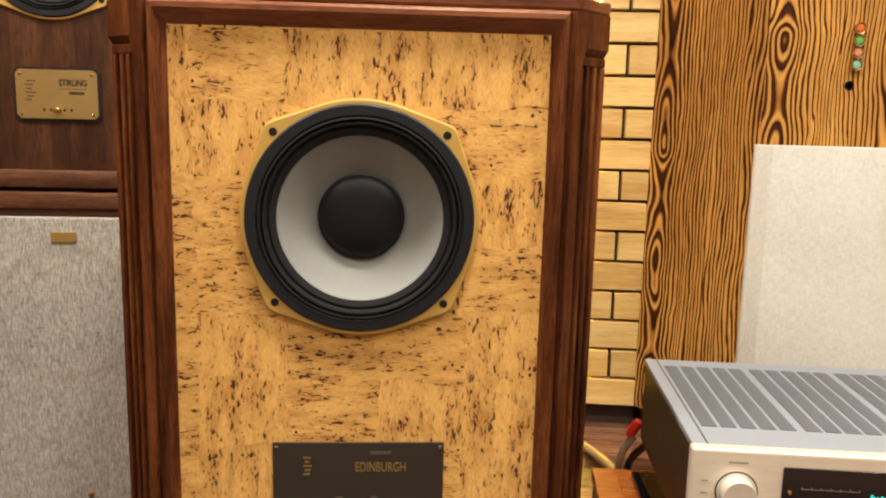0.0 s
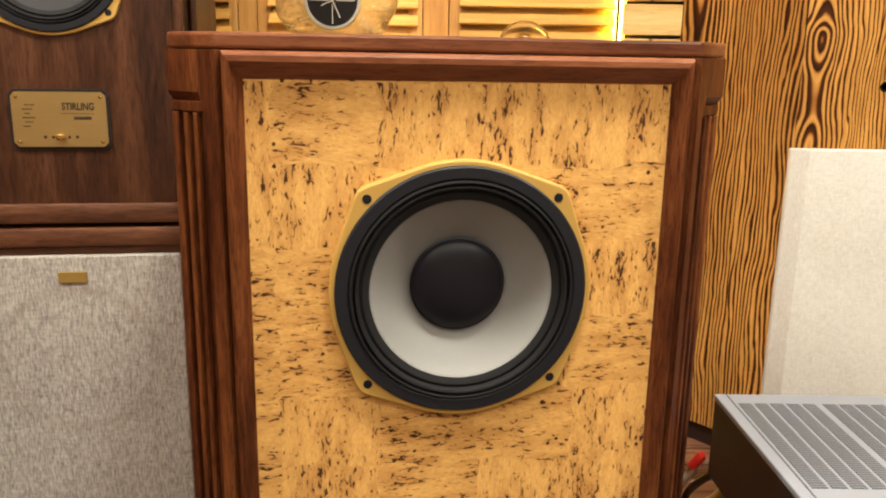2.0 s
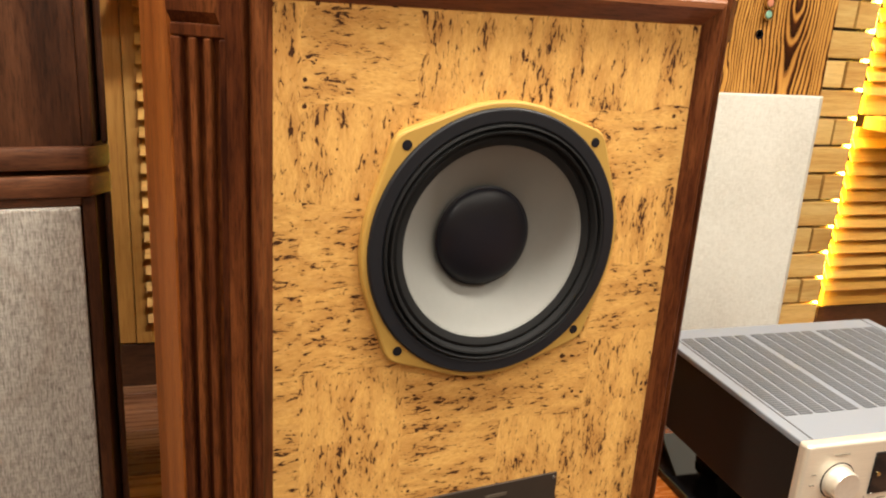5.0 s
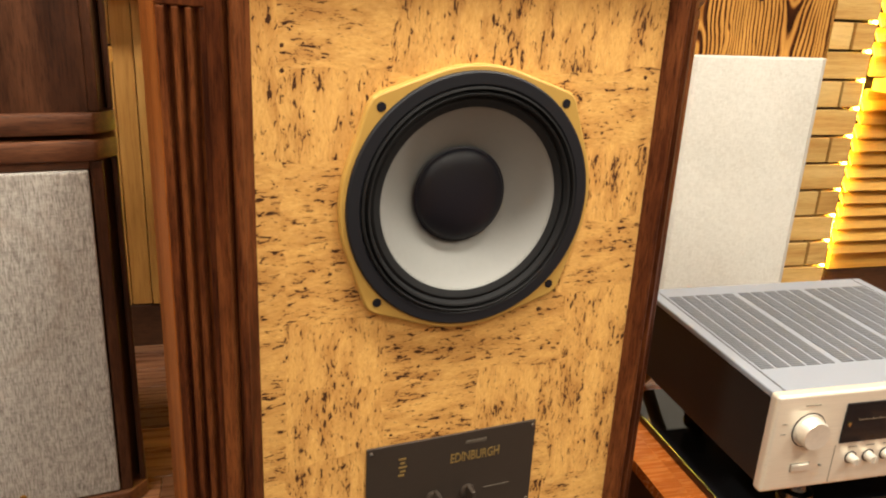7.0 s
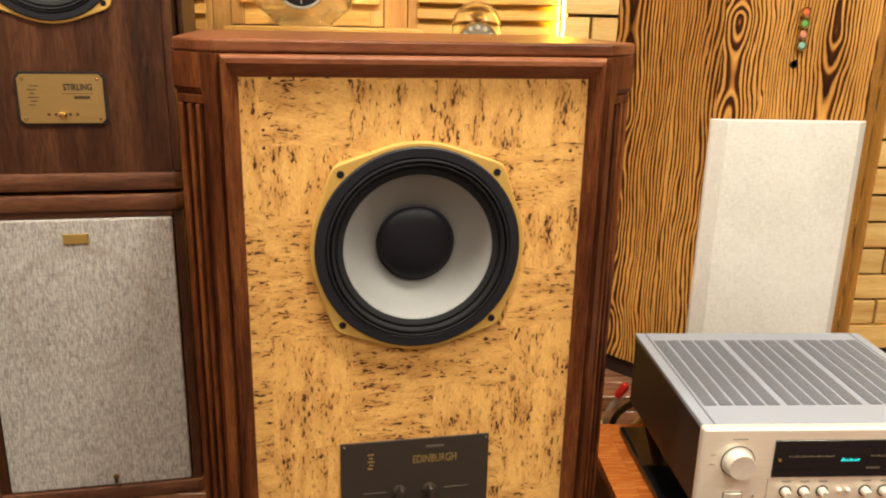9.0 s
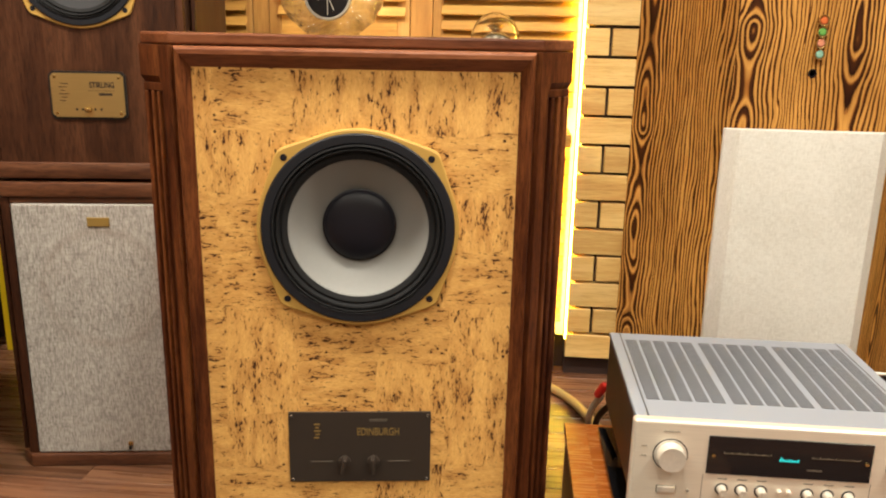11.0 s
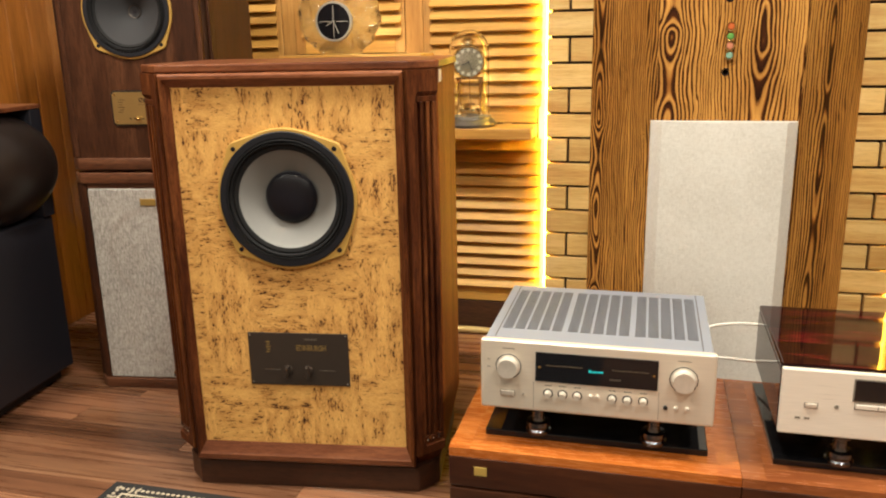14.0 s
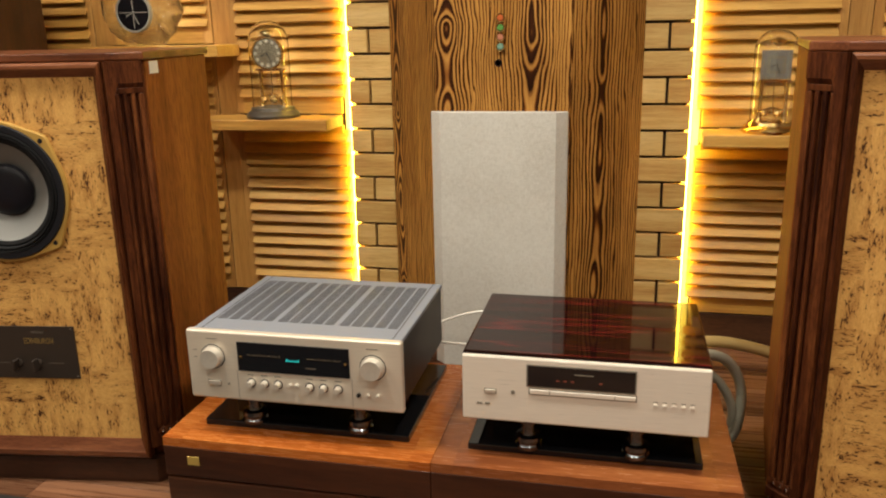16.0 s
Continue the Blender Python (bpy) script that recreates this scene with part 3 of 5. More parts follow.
def side_of_wall(sign, cx):
    """Shutters, posts, shelf, glow strip and bricks on one side of the column; sign -1 runs to the west."""
    def span(a, b):
        return (cx + sign * a, cx + sign * b) if sign > 0 else (cx + sign * b, cx + sign * a)
    doors = ((0.575, 0.961, 0.03), (1.027, 1.427, 0.034), (1.477, 1.88, 0.021)) if sign < 0 else ((0.575, 0.961, 0.03), (1.027, 1.427, 0.03))
    for i, (a, b, st) in enumerate(doors):
        x0, x1 = span(a, b)
        split = UPPER_SHELF if sign < 0 and i == 1 else SHELF[sign]
        for z0, z1 in ((0.116, split - 0.037), (split + 0.002, 2.0)):
            shutter(x0, x1, z0, z1, "golden pine louvred shutter on the back wall", st, -sign if i == 0 else 0, 0.018 if i == 1 else 0.0)
    for a, b in ((0.963, 1.025), (1.429, 1.475)):
        p0, p1 = span(a, b)
        solid("shutter_post", box(p0, p1, SHUT_Y + 0.004, SHUT_Y + 0.03, 0.116, 2.0, 0.002), PINE_UP, None, "upright golden pine post between two shutters", "post", "structure")
    x0, x1 = span(0.573, 1.9)
    solid("baseboard", box(x0, x1, 2.15, 2.2, 0, 0.112, 0.003), BASE_DARK, None, "dark brown skirting under the shutters", "baseboard", "structure")
    x0, x1 = span(0.571, 1.027)
    shelf = thing("wall_shelf", "thick golden pine shelf in front of the shutters", "shelf", pose(0, 0, 0), "pine wall shelves")
    part("board", box(x0, x1, 1.972, SHUT_Y - 0.017, SHELF[sign] - 0.035, SHELF[sign], 0.003), PINE, shelf)
    for bx in (x0 + 0.06, x1 - 0.12):
        part("bracket", box(bx, bx + 0.03, SHUT_Y - 0.0165, SHUT_Y + 0.01, SHELF[sign] - 0.035, SHELF[sign] - 0.001), PINE, shelf)
    x0, x1 = span(0.548, 0.572)
    solid("glow_strip_channel", box(x0, x1, 2.165, 2.2, 0.118, 2.0), WHITE_PLASTIC, None, "pale channel of the light strip", "trim", "structure")
    # added pale reflector: makes the outer ends of the brick joints glow
    f0, f1 = span(0.53, 0.542)
    solid("glow_strip_flange", box(f0, f1, 2.1455, 2.1498, 0.118, 2.0), WHITE_PLASTIC, None, "pale strip added behind the bricks to catch LED light in the joints", "trim", "structure")
    e0, e1 = span(0.5425, 0.5447)
    led = thing("led_strip", "glowing warm yellow light strip beside the bricks", "lamp", pose(0, 0, 0), "light strips")
    part("glowing_band", box(e0, e1, 2.13, 2.145, 0.118, 2.0), LED, led)
    b0, b1 = span(0.392, 0.542)
    solid("brick_backing", box(b0, b1, 2.15, 2.2, 0, 2.05), MORTAR, None, "dark recessed backing of the wooden bricks", "wall", "structure")


COL_X = 0.775
upper_shelf = thing("wall_shelf", "thick golden pine shelf carrying a crystal clock", "shelf", pose(0, 0, 0), "pine wall shelves")
part("board", box(-0.64, -0.148, 1.972, SHUT_Y - 0.017, 0.948, 0.985, 0.003), PINE, upper_shelf)
far_shelf = thing("wall_shelf", "thick golden pine shelf end between the loudspeakers", "shelf", pose(0, 0, 0), "pine wall shelves")
part("board", box(-1.1, -0.695, 1.972, SHUT_Y - 0.017, 0.715, 0.75, 0.003), PINE, far_shelf)
part("bracket", box(-0.9, -0.87, SHUT_Y - 0.0165, SHUT_Y + 0.01, 0.716, 0.749), PINE, far_shelf)
for ux in (-0.6, -0.26):
    part("bracket", box(ux, ux + 0.03, SHUT_Y - 0.0165, SHUT_Y + 0.01, 0.95, 0.983), PINE, upper_shelf)
side_of_wall(-1, COL_X)
side_of_wall(1, COL_X)


def column():
    """Half-hexagonal column clad in scorched boards."""
    root = thing("wall_column", "half-hexagonal column clad in scorched, brushed softwood boards", "column", pose(0, 0, 0), "", "structure")
    half, front, y0, y1 = 0.398, 0.196, 1.893, 2.128
    part("core", prism([(COL_X - half + 0.03, 2.2), (COL_X - half + 0.03, y1 + 0.01), (COL_X - front + 0.012, y0 + 0.03), (COL_X + front - 0.012, y0 + 0.03), (COL_X + half - 0.03, y1 + 0.01), (COL_X + half - 0.03, 2.2)], 0, 2.4), MORTAR, root)
    part("board", box(-front, front, 0, 0.02, -0.888, 1.45, 0.002), BOARD_FRONT, root, "", False, pose(COL_X, y0, 0.95))
    length = math.hypot(half - front, y1 - y0)
    turn = math.degrees(math.atan2(y1 - y0, half - front))
    for s in (-1, 1):
        mid = (COL_X + s * (half + front) / 2, (y0 + y1) / 2)
        part("board", box(-length / 2, length / 2, 0, 0.02, -0.888, 1.45, 0.002), BOARD_WEST if s < 0 else BOARD_EAST, root, "", False, pose(mid[0], mid[1], 0.95, 0, 0, s * turn))
    return root


column()


def white_panel():
    root = thing("acoustic_panel", "tall off-white linen-covered acoustic panel leaning on the column", "acoustic panel", pose(COL_X - 0.008, 1.889, 0))
    h = 0.2
    part("wooden_frame", box(-h + 0.014, h - 0.002, -0.0018, 0, 0, 0.783), PINE_UP, root, "pale wooden frame")
    part("cloth_front", prism([(-h, -0.008), (-h + 0.002, -0.014), (-h + 0.032, -0.04), (h - 0.032, -0.04), (h - 0.002, -0.014), (h, -0.008), (h, -0.002), (-h, -0.002)], 0.002, 0.788, 0.002), LINEN, root)
    return root


white_panel()


# ---- loudspeakers ----
def basket_outline(r, hole, ear, seg=96):
    """A round chassis drawn out, with straight flanks, to four rounded ears round the bolts."""
    cloud = [(r * math.cos(2 * math.pi * i / 120), r * math.sin(2 * math.pi * i / 120)) for i in range(120)]
    for sx in (-1, 1):
        for sz in (-1, 1):
            cloud += [(sx * hole + ear * math.cos(2 * math.pi * i / 24), sz * hole + ear * math.sin(2 * math.pi * i / 24)) for i in range(24)]
    cloud = sorted(cloud)

    def chain(points):
        out = []
        for p in points:
            while len(out) > 1 and (out[-1][0] - out[-2][0]) * (p[1] - out[-2][1]) - (out[-1][1] - out[-2][1]) * (p[0] - out[-2][0]) <= 0:
                out.pop()
            out.append(p)
        return out[:-1]

    hull = chain(cloud) + chain(cloud[::-1])
    edges = []
    for (ax, ay), (bx, by) in zip(hull, hull[1:] + hull[:1]):
        nx, ny = by - ay, ax - bx
        ln = math.hypot(nx, ny)
        if ln > 1e-9:
            edges.append((nx / ln, ny / ln, (nx * ax + ny * ay) / ln))
    pts = []
    for i in range(seg):
        t = 2 * math.pi * i / seg
        c, q = math.cos(t), math.sin(t)
        rr = min(d / (nx * c + ny * q) for nx, ny, d in edges if nx * c + ny * q > 1e-4)
        pts.append((rr * c, rr * q))
    return pts


def driver(parent, z, r, corner, hole, cone_mat, cap_r, depth, horn=False):
    """A loudspeaker unit on the baffle at height z, facing -y."""
    at = pose(0, 0, z)
    bm = bmesh.new()
    pts = basket_outline(r * 1.02, hole - 0.005, corner + 0.0071, 144)
    outer = pts
    layers = [(1.0, 0.001), (1.0, -0.0065), (0.994, -0.0084), (0.984, -0.0092)]
    rings = [[bm.verts.new((x * s, y, q * s)) for x, q in outer] for s, y in layers]
    inner = [bm.verts.new((x / math.hypot(x, q) * r * 0.94, -0.0092, q / math.hypot(x, q) * r * 0.94)) for x, q in outer]
    back = [bm.verts.new((v.co.x, 0.001, v.co.z)) for v in inner]
    rings += [inner, back]
    n = len(outer)
    for a, b in zip(rings, rings[1:]):
        for i in range(n):
            bm.faces.new((a[i], a[(i + 1) % n], b[(i + 1) % n], b[i]))
    part("chassis", bm, GOLD_PAINT, parent, "gold-painted cast chassis", False, at)
    part("gasket", lathe([(r * 0.978, -0.0088), (r * 0.975, -0.0118), (r * 0.962, -0.0132), (r * 0.885, -0.0132), (r * 0.872, -0.0118), (r * 0.866, -0.0088), (r * 0.9, -0.006)], 96, ring=True), RUBBER, parent, "matt black gasket ring", True, at)
    rr = [(r * 0.87, -0.0085), (r * 0.864, -0.0145), (r * 0.852, -0.0152), (r * 0.842, -0.0125), (r * 0.836, -0.0075), (r * 0.829, -0.011), (r * 0.818, -0.0148), (r * 0.804, -0.0142), (r * 0.795, -0.0105), (r * 0.789, -0.0065),
          (r * 0.78, -0.0072), (r * 0.765, -0.0082), (r * 0.74, -0.007), (r * 0.703, -0.0035), (r * 0.71, 0.004), (r * 0.8, 0.002)]
    part("surround", lathe(rr, 96, ring=True), FOAM, parent, "rolled dark surround", True, at)
    prof = [(r * 0.712, -0.0048)]
    for i in range(1, 13):
        k = i / 12
        prof.append((r * 0.712 + (cap_r * 0.9 - r * 0.712) * k, -0.0048 + depth * (k ** 0.88)))
    bm = bmesh.new()
    seg = 96
    rings = [[bm.verts.new((a * math.cos(2 * math.pi * i / seg), y, a * math.sin(2 * math.pi * i / seg))) for i in range(seg)] for a, y in prof]
    for a, b in zip(rings, rings[1:]):
        for i in range(seg):
            bm.faces.new((a[i], a[(i + 1) % seg], b[(i + 1) % seg], b[i]))
    bm.faces.new(rings[-1])
    part("cone", bm, cone_mat, parent, "pale grey paper cone", True, at)
    if horn:
        part("horn_throat", lathe([(cap_r * 0.98, depth * 0.97), (cap_r * 0.92, depth * 0.84), (cap_r * 0.82, depth * 0.87), (cap_r * 0.72, depth * 1.0)], 40, ring=True), PLATE_BROWN, parent, "bronze throat ring", True, at)
        part("horn_cap", lathe([(cap_r * 0.7, depth * 0.99), (cap_r * 0.62, depth * 0.93), (cap_r * 0.3, depth * 0.9), (0.002, depth * 0.89)], 32), DUST_CAP, parent, "", True, at)
    else:
        cap = [(cap_r * 1.04, depth * 0.62)]
        for i in range(0, 9):
            a = i / 8 * math.pi / 2
            cap.append((max(cap_r * math.cos(a), 0.0008), depth * 0.60 - 0.015 * math.sin(a)))
        part("dust_cap", lathe(cap, 64), DUST_CAP, parent, "domed black dust cap", True, at)
    for sx in (-1, 1):
        for sz in (-1, 1):
            part("bolt", lathe([(0.0056, -0.008), (0.0053, -0.0097), (0.0004, -0.0099)], 16, None, "Y", (sx * hole, 0, z + sz * hole)), DUST_CAP, parent)


UP = pose(0, 0, 0, 90, 0, 0)     # lays lettering upright, facing -y


def edinburgh_speaker(m):
    s = thing("floor_loudspeaker", "large walnut floor loudspeaker with a cork baffle and one big driver", "loudspeaker", m, "pair of cork-fronted loudspeakers")
    half, cham, back = 0.3225, 0.055, 0.41
    front = 0.27
    shell = [(-front, 0.012), (-half, cham), (-half, back), (half, back), (half, cham), (front, 0.012)]
    low = [(x * 0.95, y + (0.012 if y < 0.1 else -0.005)) for x, y in shell]
    part("plinth", prism([(-0.266, 0.006), (-0.31, 0.058), (-0.31, 0.39), (0.31, 0.39), (0.31, 0.058), (0.266, 0.006)], 0, 0.062, 0.002), WALNUT_DARK, s, "dark recessed plinth")
    part("body", box(-half - 0.001, half + 0.001, 0.065, back, 0.098, 0.972, 0.002), WALNUT_SIDE, s, "warm walnut veneered side panels")
    part("foot_moulding", prism(low, 0.0625, 0.0975, 0, None, shell), WALNUT, s)
    cap_poly = [(-0.27, -0.005), (-0.3255, 0.047), (-0.3255, back + 0.012), (0.3285, back + 0.012), (0.3285, 0.049), (0.272, -0.005)]
    part("top_cap", prism(cap_poly, 0.9725, 0.99, 0.0035), WALNUT_X, s, "reddish walnut top with bevelled corners")
    # cork baffle and its frame
    part("cork_baffle", holed_panel(0.247, 0.11, 0.95, 0, 0.0115, 0.702, 0.1435), CORK, s, "orange cork veneer with dark flecks")
    ho, hi, to, ti, bo, bi = 0.262, 0.2395, 0.971, 0.9405, 0.073, 0.121

    def rail(o0, o1, i0, i1):
        """One mitred side of the frame between two outer and two inner corners (x, z)."""
        bm = bmesh.new()
        secs = []
        for (ox, oz), (ix, iz) in ((o0, i0), (o1, i1)):
            prof = [(0.0, 0.013), (0.0, -0.0095), (0.07, -0.014), (0.16, -0.0155), (0.36, -0.0155), (0.46, -0.0125), (0.95, -0.001), (1.0, 0.013)]
            secs.append([bm.verts.new((ox + (ix - ox) * k, y, oz + (iz - oz) * k)) for k, y in prof])
        a, b = secs
        n = len(a)
        for i in range(n):
            bm.faces.new((a[i], a[(i + 1) % n], b[(i + 1) % n], b[i]))
        bm.faces.new(a)
        bm.faces.new(b)
        return bm

    part("frame_rail", rail((-ho, to), (ho, to), (-hi, ti), (hi, ti)), WALNUT_X, s)
    part("frame_rail", rail((-ho, bo), (ho, bo), (-hi, bi), (hi, bi)), WALNUT_X, s)
    for sg in (-1, 1):
        part("frame_stile", rail((sg * ho, bo), (sg * ho, to), (sg * hi, bi), (sg * hi, ti)), WALNUT, s)
    # fluted corner posts
    x_in, y_in, x_out, y_out = 0.2625, -0.003, 0.319, 0.0505
    length = math.hypot(x_out - x_in, y_out - y_in)
    ang = math.degrees(math.atan2(y_out - y_in, x_out - x_in))
    for sg in (-1, 1):
        base = pose(sg * x_in, y_in, 0, 0, 0, ang if sg > 0 else 180 - ang)
        sy = 1 if sg < 0 else -1          # outward side in the post's own frame
        post = part("corner_post", prism([(sg * 0.2485, 0.0125), (sg * x_in, y_in), (sg * x_out, y_out), (sg * x_out, 0.0645), (sg * 0.2485, 0.0645)], 0.098, 0.972), WALNUT, s, "fluted walnut corner post")
        outline = [(0.0, 0.1, 0), (0.995, 0.1, 0), (0.995, 0.119, 0.006), (0.33, 0.119, 0.006), (0.2, 0.136, 0.004), (0.2, 0.902, -0.006), (0.33, 0.927, -0.015), (0.995, 0.927, -0.015), (0.995, 0.9718, 0), (0.0, 0.9718, 0)]
        bm = bmesh.new()
        near = [bm.verts.new((k * length, sy * 0.011, z)) for k, z, d in outline]
        far = [bm.verts.new(((k + (0.02 if k == 0.2 else 0)) * length, sy * 0.0002, z + d)) for k, z, d in outline]
        bm.faces.new(near), bm.faces.new(far)
        n = len(outline)
        for i in range(n):
            bm.faces.new((near[i], near[(i + 1) % n], far[(i + 1) % n], far[i]))
        part("post_face", bm, WALNUT, post, "", False, base)
        for k0, k1 in ((0.221, 0.335), (0.435, 0.54), (0.64, 0.745), (0.845, 0.99)):
            part("flute_rib", prism([(length * k0, 0), (length * k0, sy * 0.0078), (length * k1, sy * 0.0078), (length * k1, 0)], 0.142, 0.905, 0.002), WALNUT, post, "", False, base)
        for z0, z1 in ((0.127, 0.1418), (0.9052, 0.917)):
            part("flute_end", prism([(length * 0.235, 0), (length * 0.235, sy * 0.0074), (length * 0.99, sy * 0.0074), (length * 0.99, 0)], z0, z1, 0.0015), WALNUT, post, "", False, base)
        for k in (0.385, 0.59, 0.795):
            part("stud", lathe([(0.0035, sy * 0.006), (0.0034, sy * 0.0098), (0.002, sy * 0.0108)], 10, None, "Y", (length * k, 0, 0.134)), STEEL, post, "small steel stud", True, base)
    driver(s, 0.702, 0.1515, 0.0135, 0.1103, CONE, 0.0555, 0.043)
    # name plate
    plate = part("name_plate", box(-0.1165, 0.1165, -0.0035, 0, 0.268, 0.395, 0.001), PLATE_BROWN, s, "dark bronze control plate")
    lettering("EDINBURGH", 0.019, "lettering", GOLD_INK, plate, pose(0.03, -0.0037, 0.359) @ UP, 0.66)
    part("brand_bar", box(-0.0145 + 0.03, 0.0145 + 0.03, -0.0042, -0.0034, 0.378, 0.3825), FAINT, plate)
    for i in range(5):
        part("crest_bar", box(-0.075 + 0.002 * (i % 2), -0.067 + 0.0015 * (i % 3), -0.0042, -0.0034, 0.348 + i * 0.006, 0.3505 + i * 0.006), GOLD_INK, plate)
    for kx in (-0.026, 0.022):
        part("selector_knob", box(-0.003, 0.003, -0.02, 0, -0.013, 0.013, 0.0015), PLATE_BROWN, plate, "bronze pointer knob", False, pose(kx, -0.006, 0.306, 0, 12 if kx < 0 else -4, 0))
        part("selector_boss", lathe([(0.0105, -0.003), (0.0105, -0.0075), (0.009, -0.0085)], 24, None, "Y", (kx, 0, 0.306)), PLATE_BROWN, plate, "", True)
    for sx in (-0.0635, 0.0645):
        part("legend_bar", box(sx - 0.018, sx + 0.018, -0.0041, -0.0034, 0.3045, 0.3065), FAINT, plate)
    for sx in (-0.111, 0.111):
        for sz in (0.274, 0.389):
            part("screw", lathe([(0.0024, -0.0034), (0.0024, -0.0048), (0.0012, -0.0052)], 10, None, "Y", (sx, 0, sz)), STEEL, plate)
    return s


LEFT = pose(-0.184, 1.0226, 0, 0, 0, 7.8)
left_speaker = edinburgh_speaker(LEFT)
right_speaker = copy_thing(left_speaker, pose(1.745, 1.0226, 0, 0, 0, -7.8))
part("paper_sticker", box(0.3236, 0.3246, 0.083, 0.125, 0.942, 0.968), WHITE_PLASTIC, left_speaker, "small white price sticker", False)


def stirling_body(s, height, base):
    half, cham, back = 0.226, 0.035, 0.37
    part("body", box(-half * 0.97, half * 0.97, 0.068, back, base, height - base, 0.002), STIR_WOOD, s, "walnut cabinet sides")
    for sg in (-1, 1):
        part("side_cheek", prism([(sg * 0.186, 0.0122), (sg * 0.197, 0.0122), (sg * half * 0.97, cham + 0.006), (sg * half * 0.97, 0.0678), (sg * 0.186, 0.0678)], base, height - base), STIR_DARK, s)


def skirt(s, z0, z1, grow, name):
    half, cham, back = 0.226 + grow, 0.03, 0.372
    part(name, prism([(-half + 0.032, -0.012 - grow), (-half, cham - 0.012), (-half, back), (half, back), (half, cham - 0.012), (half - 0.032, -0.012 - grow)], z0, z1, 0.005), STIR_RAIL, s, "", True)


def lower_stirling(m):
    s = thing("floor_loudspeaker", "walnut loudspeaker with a grey tweed cloth grille, standing on the floor", "loudspeaker", m, "stacked walnut loudspeakers")
    stirling_body(s, 0.674, 0.006)
    skirt(s, 0.0, 0.031, 0.004, "base_moulding")
    skirt(s, 0.641, 0.674, 0.002, "top_moulding")
    for sg in (-1, 1):
        x0, x1 = sorted((sg * 0.185, sg * 0.205))
        part("front_stile", box(x0, x1, -0.006, 0.012, 0.031, 0.641, 0.003), STIR_WOOD, s)
        part("corner_strip", box(sg * 0.222 - 0.005, sg * 0.222 + 0.005, 0.016, 0.04, 0.031, 0.641, 0.003), STIR_WOOD, s)
    part("top_stile", box(-0.185, 0.185, -0.005, 0.012, 0.627, 0.641, 0.002), STIR_RAIL, s)
    grille = part("grille_cloth", box(-0.1825, 0.1825, -0.01, 0.006, 0.033, 0.626, 0.004), GRILLE_CLOTH, s, "grey-beige tweed grille cloth")
    badge = part("badge", box(-0.0235, 0.0235, -0.013, -0.009, 0.577, 0.597, 0.001), OLD_BRASS, grille, "small brass badge")
    part("grille_lock", lathe([(0.006, -0.009), (0.006, -0.013), (0.0035, -0.0135), (0.003, -0.011)], 16, None, "Y", (0.028, 0, 0.055)), BRASS, grille, "", True)
    part("lock_key", box(0.025, 0.031, -0.02, -0.012, 0.043, 0.053, 0.001), BLACK_SIDE, grille)
    return s


def upper_stirling(m):
    s = thing("stacked_loudspeaker", "walnut loudspeaker with an uncovered driver, stacked on another", "loudspeaker", m, "stacked walnut loudspeakers")
    stirling_body(s, 0.72, 0.006)
    skirt(s, 0.0, 0.034, 0.002, "base_moulding")
    skirt(s, 0.69, 0.724, 0.002, "top_moulding")
    part("baffle", holed_panel(0.19, 0.034, 0.69, -0.004, 0.012, 0.44, 0.119), STIR_WOOD, s, "plain brown walnut baffle")
    for sg in (-1, 1):
        x0, x1 = sorted((sg * 0.1905, sg * 0.207))
        part("front_stile", box(x0, x1, -0.006, 0.012, 0.034, 0.69, 0.003), STIR_WOOD, s)
        part("corner_strip", box(sg * 0.222 - 0.005, sg * 0.222 + 0.005, 0.016, 0.04, 0.034, 0.69, 0.003), STIR_WOOD, s)
    driver(s, 0.44, 0.127, 0.0115, 0.0915, CONE_DARK, 0.02, 0.048, True)
    rim = part("plate_rim", prism([(-0.0785, -0.041), (-0.07, -0.0495), (0.07, -0.0495), (0.0785, -0.041), (0.0785, 0.041), (0.07, 0.0495), (-0.07, 0.0495), (-0.0785, 0.041)], 0, 0.004), BLACK_SIDE, s, "", False, pose(0.003, -0.004, 0.176) @ UP)
    plate = part("name_plate", prism([(-0.074, -0.038), (-0.067, -0.045), (0.067, -0.045), (0.074, -0.038), (0.074, 0.038), (0.067, 0.045), (-0.067, 0.045), (-0.074, 0.038)], 0.0041, 0.0065), BRASS_PLATE, rim, "brass name plate with a switch")
    plate.parent = s
    plate.matrix_basis = pose(0.003, -0.004, 0.176) @ UP
    lettering("STIRLING", 0.0165, "lettering", DARK_INK, plate, pose(0.03, 0.021, 0.0068), 0.74, 0.03)
    part("brand_bar", box(0.022, 0.05, 0.0, 0.005, 0.0066, 0.007), DARK_INK, plate)
    part("rule", box(0.002, 0.055, 0.0095, 0.0102, 0.0066, 0.007), DARK_INK, plate)
    for i in range(6):
        part("crest_bar", box(-0.058 + 0.004 * (i % 2), -0.046 + 0.004 * (i % 3), -0.012 + i * 0.007, -0.0105 + i * 0.007, 0.0066, 0.007), DARK_INK, plate)
    for i in range(-2, 3):
        part("switch_hole", lathe([(0.0026, 0.0064), (0.0026, 0.0069)], 12, None, "Z", (i * 0.0125, -0.029, 0)), DARK_INK, plate)
    part("switch_knob", box(-0.007, 0.007, -0.034, -0.024, 0.0066, 0.016, 0.003), BRASS, plate, "polished brass slide switch", True)
    for sx in (-0.065, 0.065):
        for sz in (-0.037, 0.037):
            part("screw", lathe([(0.003, 0.0064), (0.003, 0.0078), (0.0015, 0.0083)], 10, None, "Z", (sx, sz, 0)), BRASS, plate)
    return s


